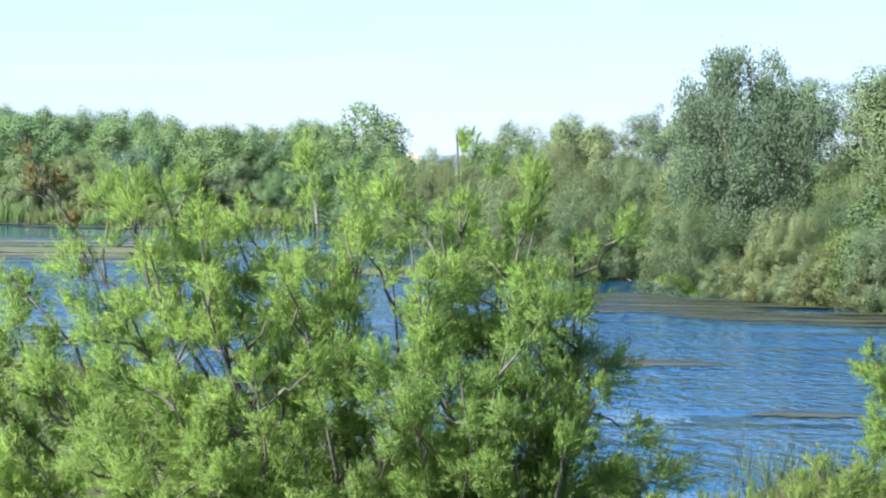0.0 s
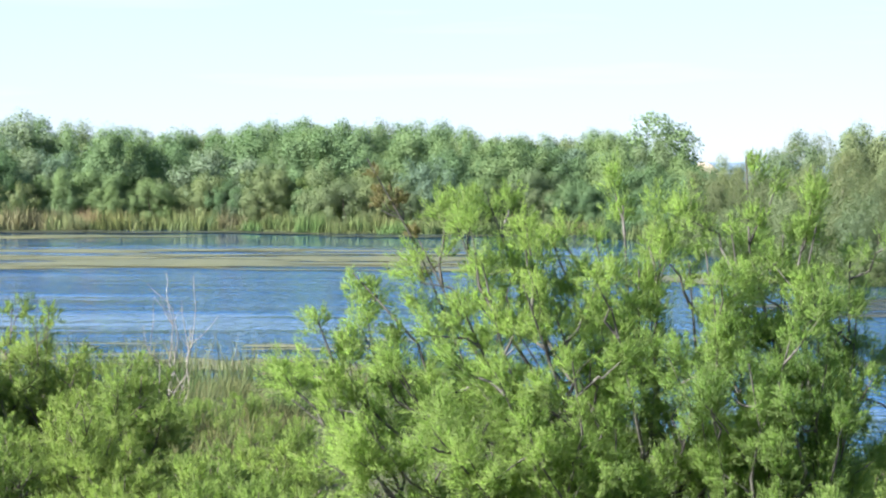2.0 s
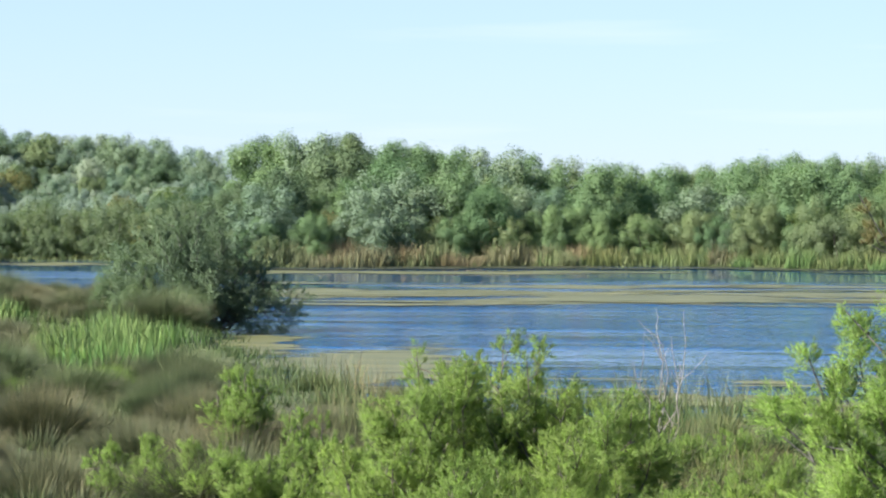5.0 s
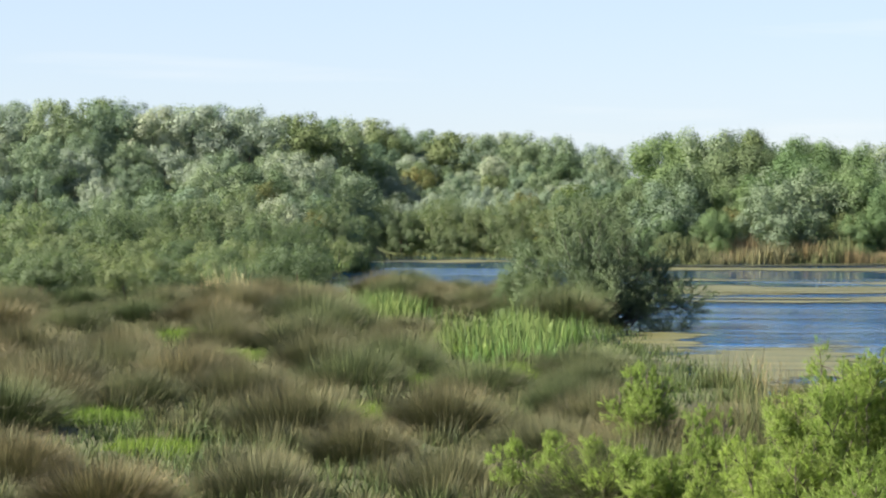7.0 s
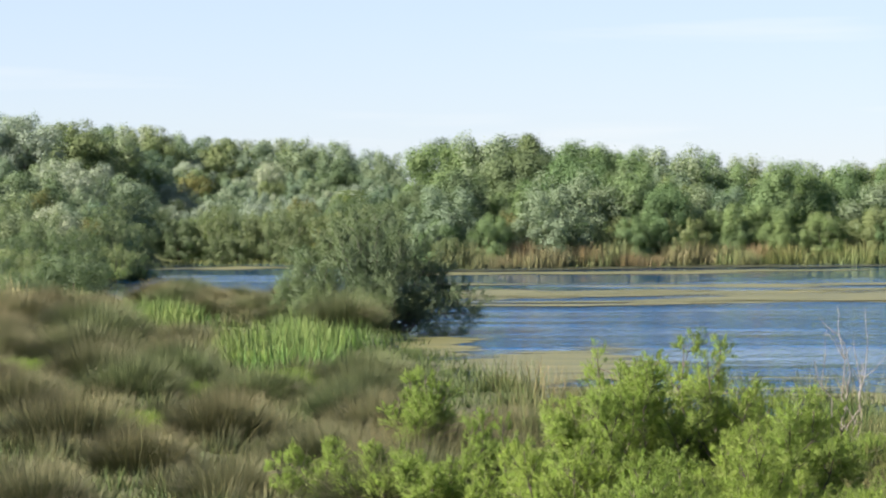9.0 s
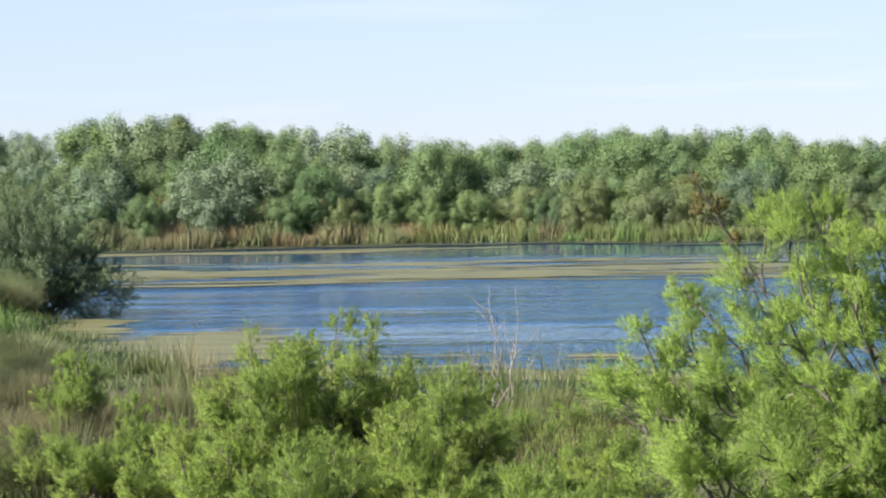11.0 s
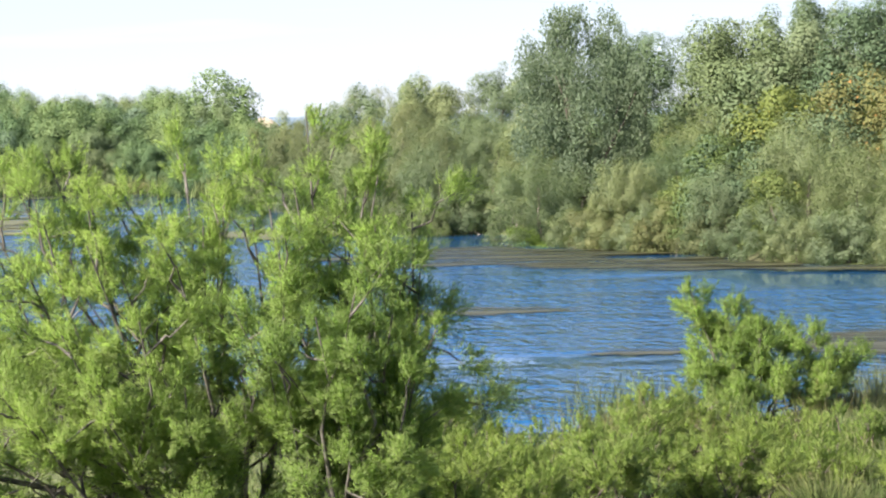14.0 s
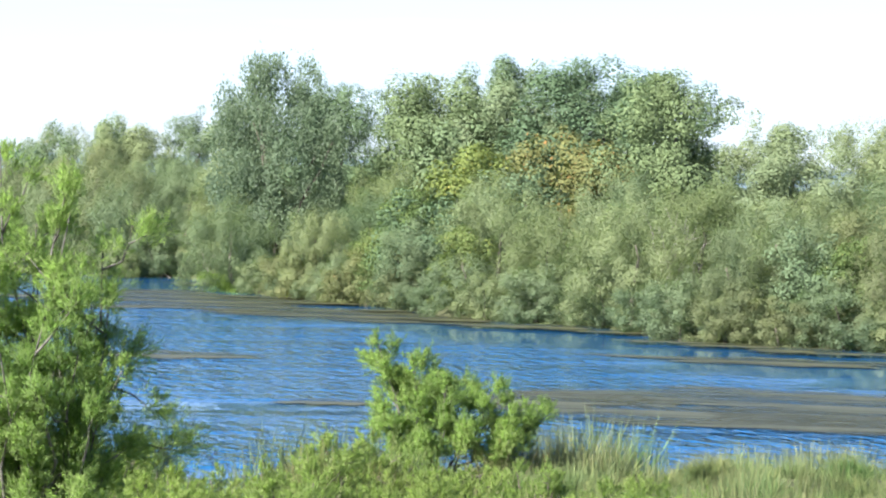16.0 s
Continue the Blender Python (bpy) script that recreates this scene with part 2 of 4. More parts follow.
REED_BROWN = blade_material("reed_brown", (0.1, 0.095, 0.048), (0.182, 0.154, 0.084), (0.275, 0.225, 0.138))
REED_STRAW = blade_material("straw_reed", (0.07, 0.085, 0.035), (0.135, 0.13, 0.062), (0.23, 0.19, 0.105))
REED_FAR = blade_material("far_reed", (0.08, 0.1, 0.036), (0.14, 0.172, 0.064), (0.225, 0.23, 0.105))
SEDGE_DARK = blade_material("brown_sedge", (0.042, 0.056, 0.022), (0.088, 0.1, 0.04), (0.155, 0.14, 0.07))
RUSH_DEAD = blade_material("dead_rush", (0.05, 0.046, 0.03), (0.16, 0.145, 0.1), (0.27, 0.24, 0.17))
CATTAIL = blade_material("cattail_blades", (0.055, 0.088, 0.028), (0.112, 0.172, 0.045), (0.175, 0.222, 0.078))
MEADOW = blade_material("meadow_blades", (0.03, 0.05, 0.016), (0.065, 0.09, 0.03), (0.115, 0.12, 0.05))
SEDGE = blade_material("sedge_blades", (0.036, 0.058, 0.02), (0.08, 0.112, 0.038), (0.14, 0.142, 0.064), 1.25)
REED_PALE = blade_material("reed_pale", (0.14, 0.12, 0.05), (0.36, 0.29, 0.15), (0.5, 0.42, 0.25))
BARK_GREY = bark_material("weathered_bark", (0.035, 0.03, 0.024), (0.15, 0.135, 0.112))
BARK = bark_material("grey_bark", (0.045, 0.035, 0.026), (0.16, 0.13, 0.10))
BARK_PALE = bark_material("bleached_wood", (0.14, 0.12, 0.1), (0.36, 0.32, 0.28))
SOIL, SAND, ALGAE = soil_material(), sand_material(), algae_material()
# dark olive weed, also the painted reflection of the bank along the far shore
WEED_AND_REFLECTION = algae_material("weed_and_bank_reflection", (0.026, 0.03, 0.014), (0.044, 0.046, 0.022), (0.066, 0.063, 0.03), 0.3, 0.72)
WATER = water_material("pond_water", (0.010, 0.061, 0.144), 0.41)
SEA = water_material("sea_water", (0.02, 0.09, 0.16), 0.3, False)


# ---------------------------------------------------------------- plan: bearing in degrees from +y to the right, metres from the eye
def table(text):
    pairs = [p.split(",") for p in text.split()]
    a = np.array([[float(x), float(y)] for x, y in pairs])
    return lambda b: np.interp(b, a[:, 0], a[:, 1])


FAR = table("-40,148 -18.9,147 -17.55,172 -17.45,203 -16.6,208 -14.9,206 -11.8,188 -9.1,190 -4.4,194 -1.3,186 3,185 4.6,160 5.9,132 "
            "7.8,112 9.4,114 9.9,103.6 10.9,99 12.8,94.6 14,88.8 16.5,86.2 18.1,80.5 21,78.6 30,74 40,70")
NEAR = table("-40,148 -18.9,147 -18.4,142 -17.6,131 -15,129 -14,119 -13.1,100 -12.7,88 -11.2,71 -8.5,63 -3.3,62 -0.7,60 3,53 6.5,46 8.2,41 9.6,40.5 11,43 12,44.6 16.1,43.2 21,46.5 30,47 40,47")
SKYLINE = table("-40,1.5 -24,1.5 -22.2,1.58 -21,1.42 -19.9,1.43 -18.3,1.28 -17.4,1.18 -16.4,1.0 -15.3,0.98 -13.8,0.9 -13.1,0.73 -12.7,0.73 "
                "-12.5,0.89 -11.5,0.97 -10.2,1.0 -9.2,0.85 -8,0.77 -7.5,0.63 -6.8,0.58 -6,0.53 -4.9,0.44 -4.2,0.37 -3.5,0.5 -3,0.61 -2.3,0.54 "
                "-1.6,0.59 -0.4,0.57 0.3,0.55 0.85,0.36 2.1,0.37 2.6,0.25 3,0.45 3.4,0.4 4.45,0.4 4.6,0.2 4.7,-0.06 5.35,-0.06 5.45,0.2 5.62,0.2 5.75,-0.1 6.2,-0.12 6.4,0.12 "
                "6.7,0.36 7.0,0.6 7.5,0.69 7.9,0.53 8.5,0.59 9.2,0.75 9.5,0.8 11.6,1.0 11.9,1.45 12.4,1.36 13.2,1.28 13.7,1.44 14.1,1.6 14.7,1.86 15.2,1.65 16.5,1.77 "
                "17.4,1.63 18.2,1.35 19,1.1 19.2,0.9 20,0.73 20.6,0.54 21.2,0.66 21.7,0.87 24,0.9 40,0.9")
CREST = table("-40,85 -13,85 -8,55 -3,35 4,35 6,40 9,30 12,28 19,28 30,28 40,28")     # metres from the far shore to the top of the dune
TREES = table("-40,4.3 -13,4.6 -8,6 4,6.3 6,4.2 9,4.2 12,5 14,6 18,6 20,4 40,4")          # height of the trees along the crest


def smooth(x):
    x = np.clip(x, 0, 1)
    return x * x * (3 - 2 * x)


def land(b, d):
    """Height of the ground at a bearing and a distance."""
    b, d = np.asarray(b, float), np.asarray(d, float)
    near, far = NEAR(b), FAR(b)
    wet = np.minimum(d - near, far - d)
    shore = np.where(wet > 0, -np.minimum(0.9, 0.22 * wet) - 0.03, np.minimum(0.34, 0.10 * -wet))
    depth = np.maximum(d - far, 0)
    crest = CREST(b)
    top = np.maximum(4.5 + np.tan(np.radians(SKYLINE(b))) * (far + crest) - TREES(b), 0.5)
    hill = (top - 0.3) * smooth(depth / crest) * (1 - smooth((depth - crest - 15) / 150))
    rough = 0.10 * np.sin(d * 0.9 + b * 3.1) * np.sin(b * 7.0 - d * 0.4) * (wet < -2) * smooth((d - 28) / 8)
    fade = 1 - smooth((d - 420) / 200)
    return (shore + hill + rough) * fade - 3.0 * (1 - fade)


def spot(b, d, lift=0.0):
    a = radians(b)
    return Vector((d * math.sin(a), d * math.cos(a), float(land(b, d)) + lift))


def fast_mesh(name, verts, quads, along=None, soft=None):
    """A mesh from arrays: corner places, four corners a face; along: how far each corner lies along its blade (for the UV map);
    soft: a normal for each corner, which rounds a tuft of leaves."""
    me = bpy.data.meshes.new(name)
    me.vertices.add(len(verts))
    me.vertices.foreach_set("co", np.asarray(verts, np.float32).ravel())
    q = np.asarray(quads, np.int32)
    me.loops.add(q.size)
    me.loops.foreach_set("vertex_index", q.ravel())
    me.polygons.add(len(q))
    me.polygons.foreach_set("loop_start", np.arange(len(q), dtype=np.int32) * q.shape[1])
    if along is not None:
        uv = me.uv_layers.new(name="UVMap")
        flat = np.zeros((q.size, 2), np.float32)
        flat[:, 1] = np.asarray(along)[q.ravel()]
        uv.data.foreach_set("uv", flat.ravel())
    me.update(calc_edges=True)
    me.validate()
    if soft is not None:
        me.normals_split_custom_set_from_vertices(np.asarray(soft, np.float32))
    return me


def part(name, me, material, parent, label=""):
    me.materials.clear()
    me.materials.append(material)
    ob = new(name, me)
    ob.parent = parent
    return tagged(ob, label)


def unit(v):
    return v / np.maximum(np.linalg.norm(v, axis=-1, keepdims=True), 1e-9)


def leaves(rng, at, way, length, width, facing=None, lie=0.7):
    """Small pointed leaves at those places and pointing those ways, one triangle each; facing: where their flat sides roughly
    look, lie: how far they lie flat to it."""
    n = len(at)
    way = unit(way)
    if facing is None:
        hint = rng.normal(size=(n, 3))
    else:
        hint = unit(facing + rng.normal(size=(n, 3)) * (0.24 if lie > 0.8 else 0.32))
        way = unit(way - hint * (way * hint).sum(1, keepdims=True) * lie)
    side = unit(np.cross(way, hint))
    length, width = np.reshape(length, (-1, 1)), np.reshape(width, (-1, 1))
    v = np.stack([at - side * width / 2, at + side * width / 2, at + way * length], 1).reshape(-1, 3)
    return v, np.arange(3 * n).reshape(n, 3)


def straight_blades(rng, at, way, length, width, facing=None):
    """Stiff pointed blades, one triangle each, with how far each corner lies along them."""
    v, q = leaves(rng, at, way, length, width, facing, 0.0)
    return v, q, np.tile([0.0, 0.0, 1.0], len(at))


def blades(rng, at, way, length, width, droop, steps=2):
    """Narrow bent blades as strips of quads, with how far each corner lies along them."""
    n = len(at)
    way = unit(way)
    flat = unit(np.cross(way, rng.normal(size=(n, 3))))
    length, width, droop = (np.reshape(a, (-1, 1)) * np.ones((n, 1)) for a in (length, width, droop))
    rows, t_rows = [], []
    for k in range(steps + 1):
        t = k / steps
        p = at + way * length * t + np.array([0, 0, -1.0]) * droop * length * t * t
        w = width * (1 - 0.85 * t) / 2
        rows += [p - flat * w, p + flat * w]
        t_rows += [t, t]
    v = np.stack(rows, 1).reshape(-1, 3)
    base = np.arange(n)[:, None] * (2 * steps + 2)
    q = np.concatenate([base + np.array([[2 * k, 2 * k + 1, 2 * k + 3, 2 * k + 2]]) for k in range(steps)])
    return v, q, np.tile(t_rows, n)


def tubes(lines, sides=5):
    """Tapered limbs: each line is (points, radii)."""
    verts, quads, start = [], [], 0
    ring = np.linspace(0, 2 * np.pi, sides, endpoint=False)
    for pts, radii in lines:
        pts = np.asarray(pts, float)
        for i, p in enumerate(pts):
            d = unit(pts[min(i + 1, len(pts) - 1)] - pts[max(i - 1, 0)])
            a = unit(np.cross(d, [0.31, 0.93, 0.17]))
            b = np.cross(d, a)
            verts.append(p + radii[i] * (np.cos(ring)[:, None] * a + np.sin(ring)[:, None] * b))
        for i in range(len(pts) - 1):
            for s in range(sides):
                r0, r1 = start + i * sides, start + (i + 1) * sides
                quads.append((r0 + s, r0 + (s + 1) % sides, r1 + (s + 1) % sides, r1 + s))
        start += len(pts) * sides
    return np.concatenate(verts), np.array(quads)


def bend_line(rng, a, b, wobble, steps=5):
    t = np.linspace(0, 1, steps)[:, None]
    a, b = np.asarray(a, float), np.asarray(b, float)
    p = a + (b - a) * t
    return p + rng.normal(size=p.shape) * wobble * np.sin(np.pi * t)


# ---------------------------------------------------------------- plants
def lobes_crown(rng, height, spread, low, count, lobe_size):
    """Lobes of a crown: centres and radii in a rounded, uneven outline."""
    c, r = [], []
    while len(c) < count:
        p = rng.uniform(-1, 1, 3)
        if low <= 0 and p[2] < 0:
            if math.hypot(p[0], p[1]) > 1:
                continue
        elif np.linalg.norm(p) > 1 or (p[2] < -0.3 and rng.random() < 0.3):
            continue
        z = low + (height - low) * (p[2] * 0.5 + 0.5)
        size = lobe_size * rng.uniform(0.7, 1.3)
        c.append((p[0] * spread * 0.86, p[1] * spread * 0.86, min(z, height - size * 0.8)))
        r.append(size)
    return np.array(c), np.array(r)


def tree(kind, label, leaf, seed, height=1.0, spread=0.42, low=0.12, lobes=26, lobe_size=0.15, count=2200, leaf_size=(0.05, 0.035), upward=0.2,
         stretch=(1.0, 1.0, 0.85), flutter=False, limbs=0, stray=1.45, ragged=0.14):
    """A tree of unit height with a forked trunk and a crown of leaf clusters; copies are scaled to their true height."""
    rng = np.random.default_rng(seed)
    ob = tagged(new(kind), label, "tree" if kind != "shrub" else "shrub")
    c, r = lobes_crown(rng, height, spread, low, lobes, lobe_size)
    fork = np.array([0, 0, height * 0.16])
    top = c[np.argmin(np.hypot(c[:, 0], c[:, 1]) - c[:, 2])] * 0.72
    v, q = tubes([(np.concatenate([bend_line(rng, (0, 0, -0.06), fork, 0.01, 4), bend_line(rng, fork, top, 0.02)[1:]]), np.linspace(0.028, 0.005, 8))])
    part("trunk", fast_mesh("trunk", v, q), BARK, ob)
    for p in c[rng.permutation(lobes)[:limbs]]:
        v, q = tubes([(bend_line(rng, fork * rng.uniform(0.4, 1.0), p, 0.02), np.linspace(0.014, 0.004, 5))])
        part("limb", fast_mesh("limb", v, q), BARK, ob)
    pick = rng.choice(lobes, count, p=r ** 2 / (r ** 2).sum())
    out = unit(rng.normal(size=(count, 3)) + np.array([0, 0, 0.25]))
    reach = rng.uniform(0.86 - ragged, 0.94 + ragged, count) * np.where(rng.random(count) < 0.1, rng.uniform(1.0, stray, count), 1.0)
    at = c[pick] + out * np.array(stretch) * (r[pick] * reach)[:, None]
    way = out * 0.25 + rng.normal(size=(count, 3)) * 0.6 + np.array([0, 0, upward])
    s = rng.uniform(0.6, 1.25, count)
    round_out = unit(out + unit(at - np.array([0, 0, height * 0.35])) * 0.7)
    v, q = leaves(rng, at, way, leaf_size[0] * s, leaf_size[1] * s, None if flutter else round_out, 0.9)
    soft = None if flutter else np.repeat(unit(round_out + rng.normal(size=(count, 3)) * ragged), 3, 0)
    part("crown", fast_mesh("crown", v, q, soft=soft), leaf, ob)
    return ob


def feather_crown(rng, tufts, needles, needle_length, needle_width):
    """Feathery clumps: in each tuft plumes of fine needles fan out from its stem; tufts: rows of x, y, z, radius and the way it grows."""
    tufts = np.asarray(tufts, float)
    share = tufts[:, 3] ** 2 / (tufts[:, 3] ** 2).sum()
    per = 34
    plumes = max(needles // per, len(tufts))
    pick = rng.choice(len(tufts), plumes, p=share)
    middle, radius, stem = tufts[pick, :3], tufts[pick, 3][:, None], unit(tufts[pick, 4:7])
    out = unit(rng.normal(size=(plumes, 3)) + stem * 0.9)
    root = middle + (stem * rng.uniform(-0.6, 0.25, (plumes, 1)) + out * rng.uniform(0.0, 0.35, (plumes, 1))) * radius
    way = unit(out * 0.8 + stem * 0.5 + rng.normal(size=(plumes, 3)) * 0.18 + np.array([0, 0, 0.22]))
    size = radius[:, 0] * rng.uniform(0.6, 1.25, plumes)
    n = plumes * per
    along = np.sqrt(rng.uniform(0.02, 1.0, n))
    at = np.repeat(root, per, 0) + np.repeat(way * size[:, None], per, 0) * along[:, None]
    at = at + rng.normal(size=(n, 3)) * (np.repeat(size, per) * 0.15 * (1.1 - 0.75 * along))[:, None]
    nway = np.repeat(way, per, 0) + rng.normal(size=(n, 3)) * 0.34
    s = rng.uniform(0.6, 1.3, n) * (1.15 - 0.5 * along)
    face = unit(at - np.repeat(middle - stem * radius * 0.4, per, 0) + np.array([0, 0, 0.06]))
    v, q = leaves(rng, at, nway, needle_length * s, needle_width * rng.uniform(0.7, 1.3, n), face, 0.2)
    return v, q, np.repeat(unit(face + rng.normal(size=(n, 3)) * 0.6), 3, 0)


def tamarisk(name, label, leaf, seed, limbs, foot, tuft=0.2, subs=6, needles=60000, needle_length=0.08, needle_width=0.008, thick=0.05, bark=None, category="shrub", dry=(), split=False,
             bare=0.35, chain=3, stray=1.0):
    """A tamarisk in metres: limbs is a list of end points from the foot; branches, twigs and feathery clumps grow from them; dry: limbs with
    brown sprays at the end."""
    rng = np.random.default_rng(seed)
    ob = tagged(new(name), label, category)
    tufts, brown = [], []
    for number, end in enumerate([*limbs, *dry]):
        green = number < len(limbs)
        mine = tufts if green else brown
        end = np.asarray(end, float)
        start = np.array([rng.uniform(-foot, foot), rng.uniform(-foot, foot), -0.15])
        size = np.linalg.norm(end - start)
        pts = bend_line(rng, start, end, size * 0.04, 7)
        pts[:, 2] -= np.sin(np.linspace(0, np.pi, 7)) * size * 0.07
        radii = np.linspace(1.0, 0.12, 7) ** 1.6 * thick * (1.0 if green else 0.45) + 0.005
        lines = [(pts, radii)]
        for k in range(subs if green else 3):
            t = bare + (0.95 - bare) * (k + rng.random()) / subs if green else rng.uniform(0.85, 0.98)
            i = min(int(t * 6), 5)
            p = pts[i] + (pts[i + 1] - pts[i]) * (t * 6 - i)
            way = unit(unit(pts[i + 1] - pts[i]) * 0.7 + rng.normal(size=3) * 0.75 + np.array([0, 0, 0.3]))
            reach = size * rng.uniform(0.1, 0.2) * (1.3 - 0.8 * t) * (stray if green else 0.5)
            q = p + way * reach
            sub = bend_line(rng, p, q, reach * 0.08, 4)
            lines.append((sub, np.linspace(thick * (0.3 if green else 0.1), 0.005, 4)))
            r = tuft * rng.uniform(0.7, 1.3) * (1.2 - 0.35 * t) * (1.0 if green else 0.55)
            stem = unit(way + np.array([0.1, 0, 0.35]))
            mine.append((*q, r, *stem))
            if reach > r * 1.6 and green:
                side = unit(way + rng.normal(size=3) * 0.6)
                mine.append((*(sub[1] + side * r * 0.7), r * 0.75, *side))
            for j in range(2):
                w = unit(way * 0.6 + rng.normal(size=3) * 0.5 + np.array([0, 0, 0.3]))
                e = q + w * r * rng.uniform(0.5, 0.9)
                lines.append((np.array([sub[2], (sub[2] + e) / 2 + rng.normal(size=3) * 0.02, e]), (0.005, 0.004, 0.002)))
        for j in range(chain if green else 4):
            f = 5.85 - (0.6 if green else 0.35) * j
            i = min(int(f), 5)
            stem = unit(pts[i + 1] - pts[i] + rng.normal(size=3) * 0.1 + np.array([0, 0, 0.15]))
            mine.append((*(pts[i] + (pts[i + 1] - pts[i]) * (f - i) + rng.normal(size=3) * 0.05), tuft * (0.75 + 0.1 * j) * (1.0 if green else 0.5), *stem))
        v, q = tubes(lines[:1] if split else lines)
        limb = part("limb", fast_mesh("limb", v, q), bark or BARK_GREY, ob)
        for line in lines[1::3] if split else ():
            v, q = tubes([line])
            part("branch", fast_mesh("branch", v, q), bark or BARK_GREY, limb)
    v, q, soft = feather_crown(rng, tufts, needles, needle_length, needle_width)
    part("crown", fast_mesh("crown", v, q, soft=soft), leaf, ob)
    if brown:
        v, q, soft = feather_crown(rng, brown, 2600 * len(dry), needle_length, needle_width)
        part("dry_spray", fast_mesh("dry_spray", v, q, soft=soft), DRY_LEAF, ob, "brown dry spray")
    return ob


def dome_limbs(rng, count, height, spread, lean=(0, 0)):
    """End points of limbs that spread into a dome."""
    out = []
    for k in range(count):
        a = 2.4 * k + rng.uniform(-0.3, 0.3)
        r = spread * math.sqrt((k + 0.5) / count) * rng.uniform(0.8, 1.1)
        z = height * (1 - 0.5 * (r / spread) ** 2) * rng.uniform(0.8, 1.0)
        out.append((r * math.cos(a) + lean[0], r * math.sin(a) + lean[1], z))
    return out


def tussock_arrays(rng, count, radius, height, width, steps=2):
    """A dome of rush blades that arch outwards from a dense foot, combed over to one side by the wind."""
    a = rng.uniform(0, 2 * np.pi, count)
    ring = np.sqrt(rng.random(count))
    tilt = 0.95 * ring ** 1.2 * rng.uniform(0.45, 1.15, count) + np.abs(rng.normal(0, 0.12, count))
    way = np.stack([np.sin(tilt) * np.cos(a) + 0.16, np.sin(tilt) * np.sin(a), np.cos(tilt) + 0.05], 1) + rng.normal(size=(count, 3)) * 0.15
    foot = radius * 0.56 * ring
    at = np.stack([np.cos(a) * foot, np.sin(a) * foot, np.full(count, -0.03)], 1)
    length = height * rng.uniform(0.5, 1.12, count) * (1 - 0.25 * ring ** 2)
    out = np.stack([np.cos(a), np.sin(a), np.full(count, 0.5)], 1)
    if steps == 1:
        return straight_blades(rng, at, way, length, width * rng.uniform(0.7, 1.3, count), out)
    return blades(rng, at, way, length, width * rng.uniform(0.7, 1.3, count), 0.1 + 0.25 * ring * rng.uniform(0.3, 1.3, count), steps)


def skirt_arrays(rng, count, radius, height, width):
    """Dead blades that hang outwards round the foot of a tussock."""
    a = rng.uniform(0, 2 * np.pi, count)
    tilt = rng.uniform(1.0, 1.7, count)
    way = np.stack([np.sin(tilt) * np.cos(a) + 0.1, np.sin(tilt) * np.sin(a), np.cos(tilt)], 1) + rng.normal(size=(count, 3)) * 0.14
    foot = radius * rng.uniform(0.3, 0.6, count)
    at = np.stack([np.cos(a) * foot, np.sin(a) * foot, rng.uniform(0.1, 0.45, count)], 1)
    return straight_blades(rng, at, way, height * rng.uniform(0.4, 0.7, count), width * rng.uniform(0.7, 1.3, count), np.stack([np.cos(a), np.sin(a), np.full(count, 0.5)], 1))


def rush_tussock(seed):
    rng = np.random.default_rng(seed)
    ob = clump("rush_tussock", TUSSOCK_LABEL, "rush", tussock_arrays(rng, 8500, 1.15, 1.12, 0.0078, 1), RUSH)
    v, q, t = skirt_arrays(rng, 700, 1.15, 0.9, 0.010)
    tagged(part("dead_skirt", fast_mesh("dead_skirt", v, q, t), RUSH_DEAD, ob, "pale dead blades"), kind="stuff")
    return ob


def reed_arrays(rng, count, half_x, half_y, height, width, lean=0.24):
    """A stand of bent reeds, densest and tallest in its middle."""
    at = np.stack([np.clip(rng.normal(0, 0.6, count), -1.5, 1.5) * half_x, rng.uniform(-half_y, half_y, count), np.full(count, -0.05)], 1)
    height = height * (1.05 - 0.4 * np.abs(at[:, 0]) / half_x)
    way = np.stack([rng.normal(0.08, lean, count), rng.normal(0, lean, count), np.ones(count)], 1)
    return blades(rng, at, way, height * rng.uniform(0.55, 1.1, count), width * rng.uniform(0.7, 1.3, count), np.abs(rng.normal(0, 0.12, count)))


def clump(name, label, category, arrays, material, piece="tuft"):
    ob = tagged(new(name), label, category)
    v, q, t = arrays
    tagged(part(piece, fast_mesh(piece, v, q, t), material, ob), kind="stuff")
    return ob


def put(source, at, scale, turn, group, first, wide=1.0):
    """Stand a copy of a plant at a place; the first one is the plant itself."""
    m = Matrix.Translation(at) @ Euler((0, 0, turn)).to_matrix().to_4x4() @ Matrix.Diagonal((scale * wide, scale * wide, scale, 1))
    if first:
        source.matrix_basis = m
        return tagged(source, group=group)
    ob = copy_thing(source, Matrix.Identity(4))
    ob.matrix_basis = m
    return tagged(ob, group=group)


class Grove:
    """Stands plants of several shapes in turn, the sources first."""

    def __init__(self, group, sources):
        self.group, self.sources, self.used = group, sources, set()

    def put(self, rng, at, scale, wide=1.0, which=None):
        i = int(rng.integers(0, len(self.sources))) if which is None else which
        ob = put(self.sources[i], at, scale, rng.uniform(0, 6.28), self.group, i not in self.used, wide)
        self.used.add(i)
        return ob

    def finish(self):
        for i, s in enumerate(self.sources):
            if i not in self.used:
                for o in (*s.children_recursive, s):
                    bpy.data.objects.remove(o)


